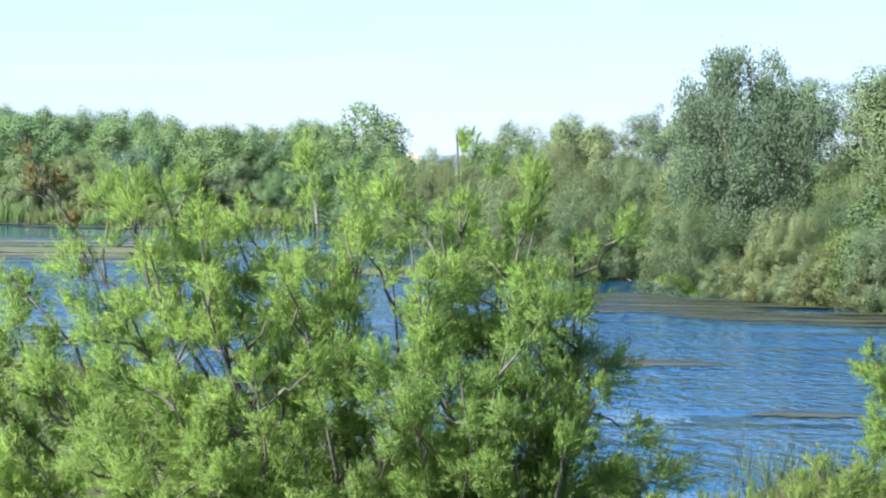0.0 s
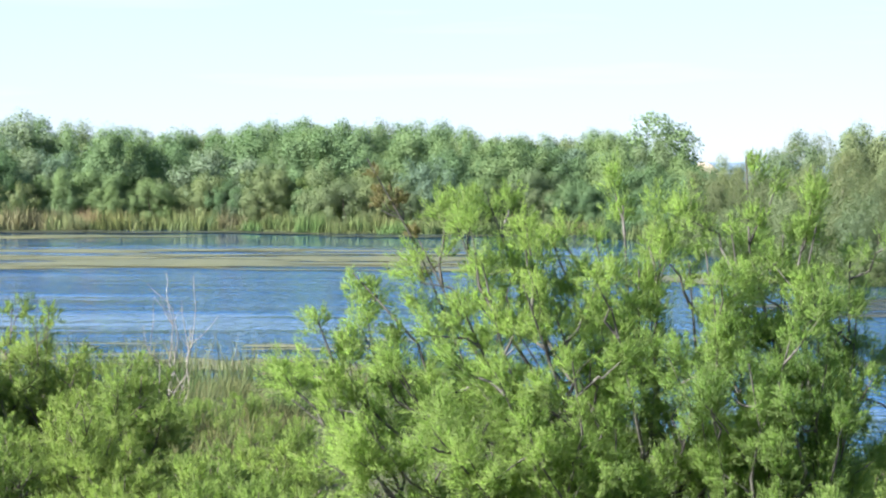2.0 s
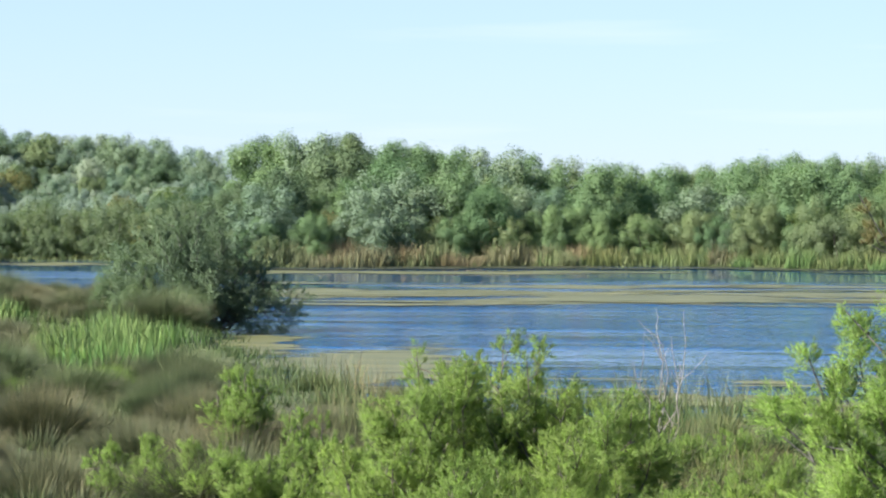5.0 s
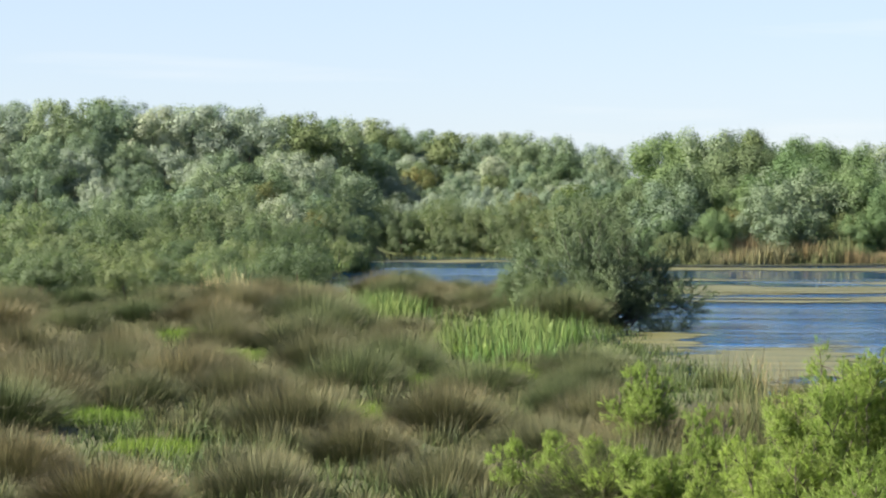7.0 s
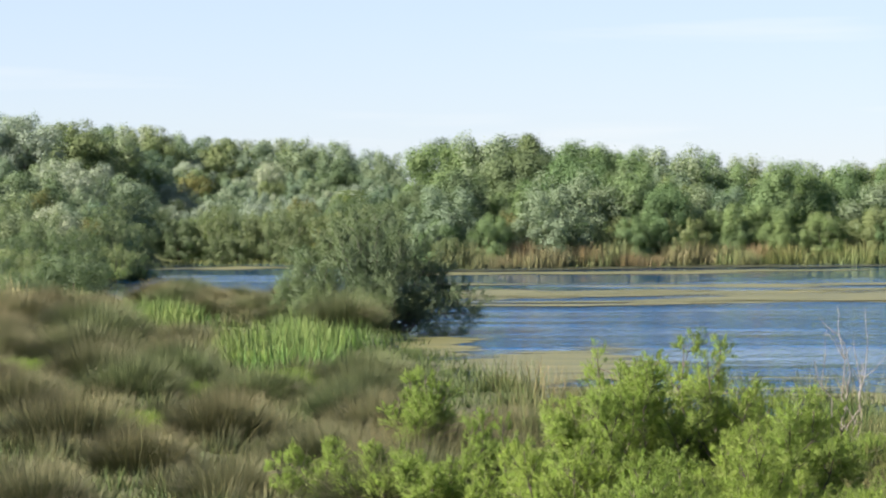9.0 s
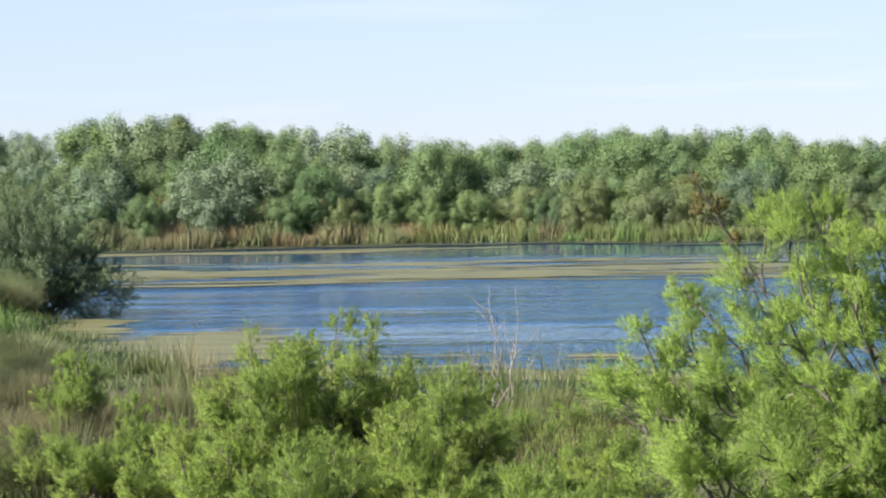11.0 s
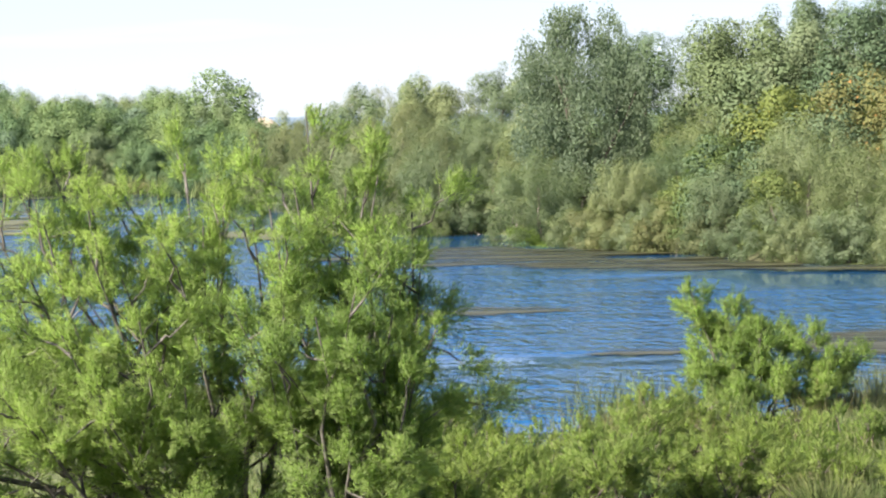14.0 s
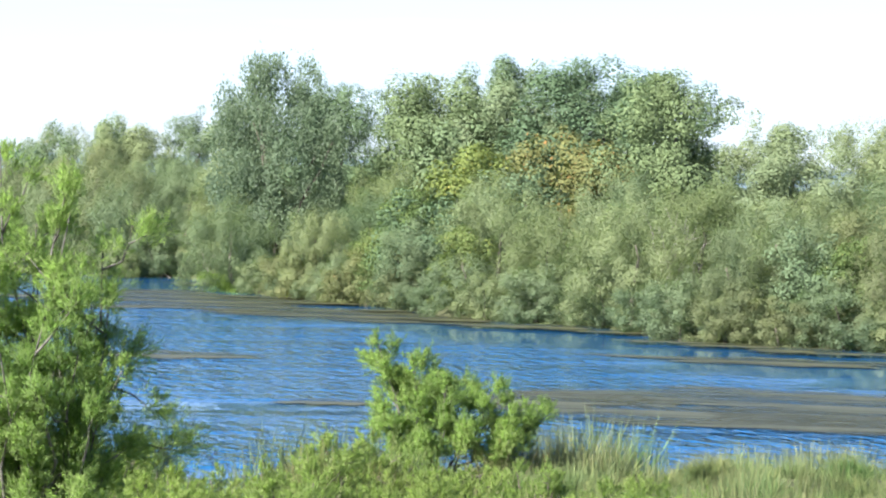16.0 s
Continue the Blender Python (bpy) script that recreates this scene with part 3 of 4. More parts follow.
# ---------------------------------------------------------------- ground, pond and sea
def build_ground():
    b = np.concatenate([np.linspace(-180, -30, 40)[:-1], np.linspace(-30, 30, 121), np.linspace(30, 180, 40)[1:]])
    d = np.concatenate([[0.0], np.linspace(4, 36, 10), np.linspace(38, 245, 110), np.linspace(250, 620, 40), np.geomspace(700, 4900, 10)])
    bb, dd = np.meshgrid(np.clip(b, -40, 40), d, indexing="ij")
    z = land(bb, dd)
    ang = np.radians(np.meshgrid(b, d, indexing="ij")[0])
    v = np.stack([dd * np.sin(ang), dd * np.cos(ang), z], -1).reshape(-1, 3)
    i, j = np.meshgrid(np.arange(len(b) - 1), np.arange(len(d) - 1), indexing="ij")
    n = len(d)
    q = np.stack([i * n + j, i * n + j + 1, (i + 1) * n + j + 1, (i + 1) * n + j], -1).reshape(-1, 4)
    me = fast_mesh("ground", v, q[:, ::-1])
    me.polygons.foreach_set("use_smooth", np.ones(len(q), bool))
    me.materials.append(SOIL)
    tagged(new("ground", me), "grassy marsh soil rising to wooded dunes", "ground", kind="structure")


def sheet(name, x0, x1, y0, y1, z, material, label):
    me = fast_mesh(name, [(x0, y0, z), (x1, y0, z), (x1, y1, z), (x0, y1, z)], [(0, 1, 2, 3)])
    me.materials.append(material)
    return tagged(new(name, me), label, "water", kind="structure")


build_ground()


def build_pond():
    b, t = np.linspace(-40, 40, 161), np.linspace(0, 1, 41)
    bb, tt = np.meshgrid(b, t, indexing="ij")
    far, near = FAR(bb) + 3.0, NEAR(bb) - 3.0
    near = np.minimum(near, far - 1.0)
    d = far + (near - far) * tt ** 1.5
    v = np.stack([d * np.sin(np.radians(bb)), d * np.cos(np.radians(bb)), np.zeros_like(d)], -1).reshape(-1, 3)
    i, j = np.meshgrid(np.arange(len(b) - 1), np.arange(len(t) - 1), indexing="ij")
    n = len(t)
    q = np.stack([i * n + j, i * n + j + 1, (i + 1) * n + j + 1, (i + 1) * n + j], -1).reshape(-1, 4)
    shelter = np.interp(bb, [-12, 4, 9, 40], [40, 34, 14, 14])
    me = fast_mesh("water", v, q[:, ::-1], np.minimum((far - 3.0 - d) / shelter, 4.0).ravel())
    me.materials.append(WATER)
    tagged(new("water", me), "rippled blue pond water reflecting the sky", "water", kind="structure")


build_pond()
sheet("sea", -2500, 2500, 640, 4800, -0.4, SEA, "distant blue strip of open sea")


layers = []


def algae_mat(rng, b, d, half_x, half_y):
    """An irregular floating film, its outline frayed, lying flat on the water; by the far bank it also stands in for
    the bank's reflection.
    """
    n = 90
    a = np.linspace(0, 2 * np.pi, n, endpoint=False)
    r = np.ones(n)
    for k in range(2, 14):
        r += rng.normal(0, 0.42 / k) * np.sin(k * a + rng.uniform(0, 6.28))
    r = np.clip(r, 0.35, 1.6)
    x, y = np.cos(a) * r * half_x, np.sin(a) * r * half_y
    v = np.concatenate([[(0.0, 0.0, 0.0)], np.stack([x, y, np.zeros(n)], 1)])
    q = np.stack([np.zeros(n, int), np.arange(n) + 1, (np.arange(n) + 1) % n + 1], 1)
    me = fast_mesh("algae_mat", v, q, np.concatenate([[0.0], np.ones(n)]))
    me.materials.append(WEED_AND_REFLECTION if b > 7 or d > FAR(b) - 10 else ALGAE)
    ob = tagged(new("algae_mat", me), "grey-olive weed drifting just at the pond's surface" if b > 7 else "thin olive-brown film on the pond, algae and by the far bank its painted reflection", "algae", "algae films on the pond")
    p = spot(b, d)
    layers.append(ob)
    ob.matrix_basis = pose(p.x, p.y, 0.006 + 0.0007 * len(layers), 0, 0, -b)
    return ob


rng = np.random.default_rng(5)
# bearing, distance, half length across, half depth
for b, d, hx, hy in (
        (-9.0, 141, 12, 6), (-4.5, 133, 13, 8), (-1.0, 140, 9, 6), (-6.5, 150, 9, 4), (-11.0, 140, 5, 9), (-2.0, 152, 8, 3),
        # the mats at -16 and -10 stand in for the bank's brown reflection
        (-10.5, 82, 5.5, 10), (-12.3, 93, 3, 6), (-8.6, 71, 3, 3), (-4.0, 68, 3, 3), (-1.5, 66, 3, 2.5), (-16, 196, 7, 6), (-10, 176, 11, 7), (-6, 178, 7, 3),
        (9.0, 96, 7, 6), (12.3, 89, 5, 4), (8.7, 70, 2.6, 1.6), (17.6, 57.5, 4.0, 4.2), (20.6, 60, 5.0, 5.5), (15.6, 59, 2.2, 2.4), (22.6, 55, 3.2, 3.2),
        (11.8, 57.5, 1.4, 0.8), (19.8, 73, 4, 1.8), (20.6, 55, 3.5, 1.2), (5.0, 118, 5, 7)):
    algae_mat(rng, b, d, hx, hy)

for k in range(26):
    b, d = rng.uniform(-11.6, 1.0), rng.uniform(124, 156)
    algae_mat(rng, b, d, rng.uniform(2, 8), rng.uniform(0.5, 2.4))
# dark mats under the far bank: algae film plus its reflection put into colour
for i in range(22):
    b = -11.6 + 0.65 * i
    algae_mat(rng, b, float(FAR(b)) - rng.uniform(2.5, 9), rng.uniform(2.5, 5), rng.uniform(1.2, 2.6))
for i in range(12):
    b = 9.6 + 1.05 * i
    algae_mat(rng, b, float(FAR(b)) - rng.uniform(1.0, 3.0), rng.uniform(1.2, 2.2), rng.uniform(0.7, 1.4))
for k in range(9):
    algae_mat(rng, rng.uniform(-7, -0.5), rng.uniform(64, 78), rng.uniform(0.8, 2.4), rng.uniform(0.3, 1.2))

# ---------------------------------------------------------------- the woods beyond the pond
rng = np.random.default_rng(11)
SHAPE = dict(lobes=76, lobe_size=0.088, count=34000, leaf_size=(0.0175, 0.0138), stray=1.4, low=0.0, upward=0.6, stretch=(0.9, 0.9, 1.3), ragged=0.3)
CANOPY = dict(lobes=90, lobe_size=0.094, count=24000, leaf_size=(0.025, 0.017), stray=1.4, low=-0.08, upward=0.5, stretch=(0.9, 0.9, 1.2), spread=0.5, ragged=0.3)
poplars = Grove("poplars on the dune", [tree("poplar_tree", "grey-green poplar tree with a rounded crown", POPLAR_LEAF, s, **CANOPY) for s in (1, 2, 3)])
shades = Grove("dark poplars behind the pond", [tree("dark_poplar", "dark blue-green poplar tree behind the pond", DUNE_LEAF, s, **SHAPE) for s in (15, 16)])
silvers = Grove("silver poplars on the dune", [tree("silver_poplar", "pale silver-leaved poplar tree", SILVER_LEAF, s, **CANOPY) for s in (4, 5, 6)])
broads = Grove("green trees behind the pond", [tree("broadleaf_tree", "dense green broadleaf tree behind the pond", BROAD_LEAF, s, **SHAPE) for s in (7, 8, 9)])
olives = Grove("olive-green trees behind the pond", [tree("olive_green_tree", "dull olive-green tree behind the pond", OLIVE_LEAF, s, **SHAPE) for s in (10, 11)])
hill_olives = Grove("olive-green trees on the hillside", [tree("hillside_tree", "dull olive-green tree on the wooded dune", OLIVE_LEAF, s, **CANOPY) for s in (57, 58)])
hill_darks = Grove("dark trees on the hillside", [tree("dark_hillside_tree", "dark green tree on the wooded dune", DUNE_LEAF, s, **CANOPY) for s in (59, 60)])
THIN = dict(lobes=100, lobe_size=0.085, count=38000, leaf_size=(0.0185, 0.007), ragged=0.28, upward=0.9, stretch=(0.85, 0.85, 1.25), spread=0.55, low=0.0)
COARSE = dict(lobes=95, lobe_size=0.085, count=14000, leaf_size=(0.032, 0.0115), ragged=0.3, upward=0.9, stretch=(0.85, 0.85, 1.25), spread=0.55, low=0.0)
greys = Grove("tamarisks on the bank", [tree("tamarisk_tree", "grey-green feathery tamarisk on the pond bank", TAMARISK_GREY, s, **THIN) for s in (21, 22, 23)])
blues = Grove("dark tamarisks on the bank", [tree("dark_tamarisk", "dark blue-green tamarisk at the water's edge", TAMARISK_BLUE, s, **THIN) for s in (24, 25)])
greens = Grove("green tamarisks on the bank", [tree("green_tamarisk", "soft green feathery tamarisk behind the meadow", TAMARISK_GREEN, s, **COARSE) for s in (28, 29)])
FINE = dict(lobes=95, lobe_size=0.084, count=46000, leaf_size=(0.0125, 0.0105), stray=1.35, ragged=0.2, low=0.0, upward=0.35, stretch=(0.95, 0.95, 1.05))
domes = Grove("tall poplars on the near dune", [tree("dune_poplar", "tall dark green poplar on the dune top", DUNE_LEAF, s, **FINE) for s in (32, 33)])
bushes = Grove("olive-green trees on the near dune", [tree("dune_tree", "olive-green tree on the dune top", DUNE_OLIVE, s, **FINE) for s in (34, 36)])
browns = Grove("brownish tamarisks on the bank", [tree("brown_tamarisk", "brownish olive tamarisk on the pond bank", TAMARISK_BROWN, s, **THIN) for s in (26, 27)])
low_greys = Grove("low grey shrubs at the waterline", [tree("low_tamarisk", "low grey-green tamarisk at the waterline", TAMARISK_GREY, s, **COARSE) for s in (13, 14)])
far_greys = Grove("far grey tamarisks", [tree("far_tamarisk", "grey-green tamarisk on the far bank", TAMARISK_GREY, s, **COARSE) for s in (17, 18)])
far_browns = Grove("far brownish tamarisks", [tree("far_brown_tamarisk", "brownish tamarisk on the far bank", TAMARISK_BROWN, s, **COARSE) for s in (19,)])


def ceiling_at(b, d, half):
    w = math.degrees(half / d)
    if 4.2 < b < 6.5:
        return 4.5 + d * math.tan(radians(float(min(SKYLINE(b), SKYLINE(b - w * 1.6), SKYLINE(b + w * 1.6)))))
    return 4.5 + d * math.tan(radians(float(min(SKYLINE(b), 0.5 * (SKYLINE(b - w) + SKYLINE(b + w)) + 0.12))))


def wood_kind(b, row, rows, u):
    up = row / max(rows - 1, 1)
    if b < -12.6:
        if up < 0.2:
            return (greens, far_greys, greens)[int(u * 3)]
        return silvers if u < 0.34 else poplars if u < 0.76 else hill_olives if u < 0.83 else hill_darks
    if b < -8.5:
        return far_browns if up < 0.2 and u < 0.4 else shades if u < 0.55 else poplars if u < 0.82 else silvers if u < 0.86 else broads
    if b < 4.9:
        return broads if u < 0.62 else olives if u < 0.85 else poplars
    if b < 9.3:
        return browns if u < 0.45 else greys if u < 0.8 else olives
    if b < 19.2:
        return (greys if u < 0.6 else browns if u < 0.75 else blues) if up < 0.62 else domes if u < 0.6 else bushes
    return greys if u < 0.55 else blues if u < 0.7 else browns


for lo, hi, offsets, step in ((-26, -12.6, (2.5, 7.5, 14.5, 23, 33, 45, 58, 72, 87), 3.2), (-12.6, 4.9, (3.0, 8, 14, 21, 30, 41), 3.3),
                              (4.9, 9.3, (1.6, 5, 10, 17, 26, 36), 3.2), (9.3, 25, (1.2, 5, 10.5, 17.5, 25), 3.3)):
    for row, off in enumerate(offsets):
        b = lo + rng.uniform(0, 1)
        while b < hi:
            d = float(FAR(b)) + off + rng.uniform(-1.5, 1.5)
            kind = wood_kind(b, row, len(offsets), rng.random())
            small = b > 4.9
            if small:
                h = rng.uniform(2.3, 3.6) + row * 0.2
            elif b < -12.6:
                h = rng.uniform(2.5, 3.9)
            else:
                h = rng.uniform(3.6, 6.2) if row else rng.uniform(2.6, 4.6)
            at = spot(b, d)
            room = ceiling_at(b, d, h * 0.4) - at.z
            if row >= len(offsets) - 2:
                h = min(room * (1.01 if -8 < b < 4.2 else 0.99 if -12.6 < b <= -8 else 1.04) + rng.uniform(-0.1, 0.2), 9.0)
            h = min(h, room * 1.1 + 0.2) if row >= len(offsets) - 2 else min(h, room - rng.uniform(0.0, 0.5))
            if 9.3 < b < 12.2 and d < 110:
                h = min(h, 4.5 + d * math.tan(radians(-0.75)) - at.z)
            if 4.45 < b < 6.6:
                h = min(h, room * 0.9)
            if h > 4.3 and kind in (greys, browns, blues):
                kind = bushes
            if h > 1.2:
                kind.put(rng, at, h, rng.uniform(0.95, 1.3) * (1.15 if b < 4.9 else 1.0))
            b += math.degrees(step * (0.75 if b < -12.6 and row < 3 else 1.0) * rng.uniform(0.7, 1.25) / d)

# undergrowth that hides the feet of the trees
for b in np.concatenate([np.arange(-26, -11.7, 0.62), np.arange(4.6, 24, 0.47)]):
    b = float(b) + rng.uniform(-0.25, 0.25)
    if b < 9.45 or b > 9.95:
        d = float(FAR(b)) + (rng.uniform(0.6, 1.8) if b < 0 else rng.uniform(0.2, 0.9))
        kind = low_greys if b > 4.6 else far_greys if rng.random() < 0.3 else greens
        if b > 4.6 and rng.random() < 0.25:
            kind = far_browns
        kind.put(rng, spot(b, d, -0.05), rng.uniform(1.1, 2.3) if b < 0 else rng.uniform(0.9, 1.9), rng.uniform(1.3, 1.8))
for b in np.arange(-11.9, 4.5, 0.5):
    b = float(b) + rng.uniform(-0.2, 0.2)
    kind = (far_greys, greens, broads)[int(rng.integers(0, 3))]
    kind.put(rng, spot(b, float(FAR(b)) + rng.uniform(1.8, 3.0)), rng.uniform(1.7, 3.0), rng.uniform(1.2, 1.5))
# low tamarisks where the meadow ends
for k in range(44):
    b, d = rng.uniform(-26, -18.5), rng.uniform(116, 142)
    (greens, far_greys, greens)[k % 3].put(rng, spot(b, d), rng.uniform(1.3, 2.2) + (d - 116) * 0.015, rng.uniform(1.3, 1.7))

for k in range(12):
    greens.put(rng, spot(-26.2 + 0.5 * k, rng.uniform(113.5, 117)), rng.uniform(1.0, 1.7), rng.uniform(1.4, 1.8))

# the tall poplar on the right bank, and trees round it
BIG = dict(lobes=120, lobe_size=0.09, count=66000, leaf_size=(0.0135, 0.012), spread=0.6, low=0.0, upward=0.6, stretch=(1.0, 1.0, 1.1), ragged=0.26, flutter=True, limbs=9)
big = tree("tall_poplar", "tall silver-green poplar with fluttering leaves", BIG_LEAF, 31, **BIG)
p = spot(10.75, 107)
put(big, p, 4.5 + 107 * math.tan(radians(1.66)) - p.z, 0.4, "", True, 0.64)

far_tree = tree("round_tree", "round green tree rising above the far wood", BROAD_LEAF, 38, lobes=70, lobe_size=0.085, count=8000, leaf_size=(0.024, 0.019), spread=0.36, low=0.1)
p = spot(4.2, 205)
put(far_tree, p, 4.5 + 205 * math.tan(radians(0.86)) - p.z, 2.2, "", True, 1.05)


def sand_dune():
    """A bare mound of pale sand between the trees, in front of the sea."""
    b, d = 4.8, 236.0
    n = 40
    g = np.linspace(-1, 1, n)
    x, y = np.meshgrid(g * 9, g * 14, indexing="ij")
    top = 4.5 + d * math.tan(radians(0.07)) - float(land(b, d))
    z = top * np.exp(-((x + 0.15 * y) / 3.0) ** 2 - (y / 6.0) ** 2) * (0.86 + 0.14 * np.tanh(x)) + 0.12 * np.sin(x * 2.1 + y) * np.exp(-(x / 4) ** 2) - 0.15
    i, j = np.meshgrid(np.arange(n - 1), np.arange(n - 1), indexing="ij")
    q = np.stack([i * n + j, (i + 1) * n + j, (i + 1) * n + j + 1, i * n + j + 1], -1).reshape(-1, 4)
    me = fast_mesh("sand_dune", np.stack([x, y, z], -1).reshape(-1, 3), q)
    me.polygons.foreach_set("use_smooth", np.ones(len(q), bool))
    me.materials.append(SAND)
    ob = tagged(new("sand_dune", me), "bare pale sand dune beyond the trees", "dune", kind="structure")
    ob.matrix_basis = Matrix.Translation(spot(b, d))


sand_dune()

# lone dark tamarisk on the spit
lone = tamarisk("lone_tamarisk", "broad dark grey-green tamarisk standing at the water's edge", LONE_LEAF, 35,
                [(-2.9, 0.2, 1.5), (-2.3, -0.6, 2.2), (-2.5, 0.5, 2.5), (-1.7, 0.0, 3.1), (-1.2, -0.7, 3.4), (-0.6, 0.5, 3.75), (0.0, -0.3, 3.9), (0.5, 0.6, 3.7),
                 (0.9, -0.5, 3.3), (1.4, 0.2, 2.9), (1.8, -0.3, 2.4), (2.3, 0.4, 2.0), (2.8, 0.0, 1.5), (3.3, -0.2, 1.25), (-0.9, -1.3, 2.5), (0.1, -1.5, 2.7),
                 (0.9, -1.4, 2.1), (-1.8, -1.3, 1.8), (1.7, -1.2, 1.4), (-0.4, -1.8, 1.6), (0.7, -1.9, 1.2), (2.5, -0.9, 0.9), (-2.6, -0.9, 1.0), (-1.3, -1.7, 0.9)],
                0.5, tuft=0.5, subs=9, needles=125000, needle_length=0.15, needle_width=0.017, thick=0.07, category="tree", bare=0.15, chain=3, stray=1.2)
lone.matrix_basis = Matrix.Translation(spot(-13.15, 101)) @ Euler((0, 0, radians(13.15))).to_matrix().to_4x4()
for b, d, h in ((-12.0, 100.5, 1.5), (-14.3, 101, 2.1), (-13.3, 98.8, 1.2), (-14.0, 99.4, 1.3)):
    blues.put(rng, spot(b, d), h, 1.35)
for g in (shades, hill_olives, hill_darks, poplars, silvers, broads, olives, greys, blues, browns, greens, domes, bushes, far_greys, far_browns, low_greys):
    g.finish()

# ---------------------------------------------------------------- rush meadow
rng = np.random.default_rng(17)
TUSSOCK_LABEL = "domed rush tussock, green below with tan drying tips"
tussocks = Grove("rush tussocks in the meadow", [rush_tussock(k) for k in (41, 42, 43, 44, 47)])
LIME = ((-19.6, 77, 0.9, 2.2), (-17.5, 57, 0.5, 1.6), (-16.8, 65.5, 0.5, 1.8), (-14.7, 70, 0.8, 2.2), (-22.3, 57, 0.8, 1.0), (-20.6, 88, 0.5, 2.0), (-15.4, 78, 0.5, 2),
        (-21.2, 50, 0.5, 1.0))


def clearing(b, d):
    """Wet hollows with lime-green grass, and the cattail stands, where no tussock grows."""
    for cb, cd, rx, ry in LIME:
        if abs(b - cb) < math.degrees((rx + 0.35) / cd) and cd - ry - 3.2 < d < cd + ry:
            return True
    return (-15.8 < b < -13.0 and 74 < d < 96) or (-18.2 < b < -15.8 and 96 < d < 108)


def rush_free(b, d):
    """Where no rush grows: in the water, under the tamarisks and in the clearings."""
    return float(NEAR(b)) - d < 1.5 or (b < -17.4 and d > 113) or clearing(b, d) or (b > -13.2 and d > 54)


d = 41.0
while d < 146:
    b = -27.0 + rng.uniform(0, 1.5)
    while b < -9.0:
        bb, dd = b + rng.uniform(-0.3, 0.3), d + rng.uniform(-2.4, 2.4)
        if not rush_free(bb, dd) and rng.random() < (0.92 if bb < -12 else 0.6):
            tussocks.put(rng, spot(bb, dd), rng.uniform(0.7, 1.25), rng.uniform(0.95, 1.3))
        b += math.degrees(2.45 * rng.uniform(0.7, 1.3) / d)
    d += 5.8 if d < 80 else 6.5
far_v, far_q, far_t, base = [], [], [], 0
for k in range(1100):
    b, d = rng.uniform(-27, -9.5), 40 + 104 * rng.random()
    if not rush_free(b, d):
        size = rng.uniform(0.3, 0.6)
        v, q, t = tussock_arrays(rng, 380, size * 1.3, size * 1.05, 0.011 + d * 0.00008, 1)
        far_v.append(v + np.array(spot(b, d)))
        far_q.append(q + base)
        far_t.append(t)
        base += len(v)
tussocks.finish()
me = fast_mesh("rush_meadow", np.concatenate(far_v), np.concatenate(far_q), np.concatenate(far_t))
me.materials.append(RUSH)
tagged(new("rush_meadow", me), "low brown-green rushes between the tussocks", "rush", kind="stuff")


# ---------------------------------------------------------------- near tamarisks
def near_tamarisk(name, label, seed, b, d, count, height, spread, needles, leaf=TAMARISK_BUSH, lean=(0, 0), **more):
    ob = tamarisk(name, label, leaf, seed, dome_limbs(np.random.default_rng(seed), count, height, spread, lean), 0.15, needles=needles, thick=0.024, bark=BARK, **more)
    ob.matrix_basis = Matrix.Translation(spot(b, d)) @ Euler((0, 0, radians(-b))).to_matrix().to_4x4()
    return ob


def at_sight(b, el, d, origin):
    """Where bearing b, elevation el and distance d lie, relative to a foot on the same bearing."""
    p = Vector((d * math.sin(radians(b)), d * math.cos(radians(b)), 4.5 + d * math.tan(radians(el))))
    return p - origin


foot = spot(4.6, 27)
ends = [at_sight(b, el, dd, foot) for b, el, dd in (
    (1.0, -0.62, 27.2), (0.35, -0.9, 26.8), (1.7, -1.0, 26.6), (-0.2, -1.5, 27), (3.5, -0.85, 27.3), (4.2, -1.4, 27), (2.7, -2.0, 27), (-1.4, -2.1, 27), (-2.1, -2.8, 26.8),
    (-2.4, -3.5, 26.7), (-2.5, -4.4, 26.5), (0.5, -2.5, 25.8), (1.7, -2.3, 25.6), (-0.7, -3.6, 26), (3.3, -2.7, 25.8), (1.2, -3.9, 25.2), (2.6, -3.7, 25.2), (-1.2, -4.8, 26.2),
    (2.2, -1.45, 27.4), (3.0, -1.4, 27.6), (3.8, -2.0, 26.6), (0.9, -1.7, 26.2), (-0.3, -2.5, 27.2), (2.3, -2.9, 26), (4.7, -1.9, 27), (-1.3, -3.0, 27), (0.1, -5.0, 25.4), (1.8, -5.2, 25.2), (3.4, -4.9, 25.3), (4.3, -3.5, 25.8), (-2.1, -5.4, 26.4))]
left = tamarisk("large_tamarisk", "large bright green feathery tamarisk with dark grey limbs", TAMARISK_FRESH, 51, ends, 0.2, tuft=0.215, subs=5, stray=1.6, needles=390000, needle_length=0.062, needle_width=0.0068,
                thick=0.055, category="tree", split=True, dry=[at_sight(-1.15, -0.02, 27, foot)])
left.matrix_basis = Matrix.Translation(foot)
foot = spot(6.4, 26.5)
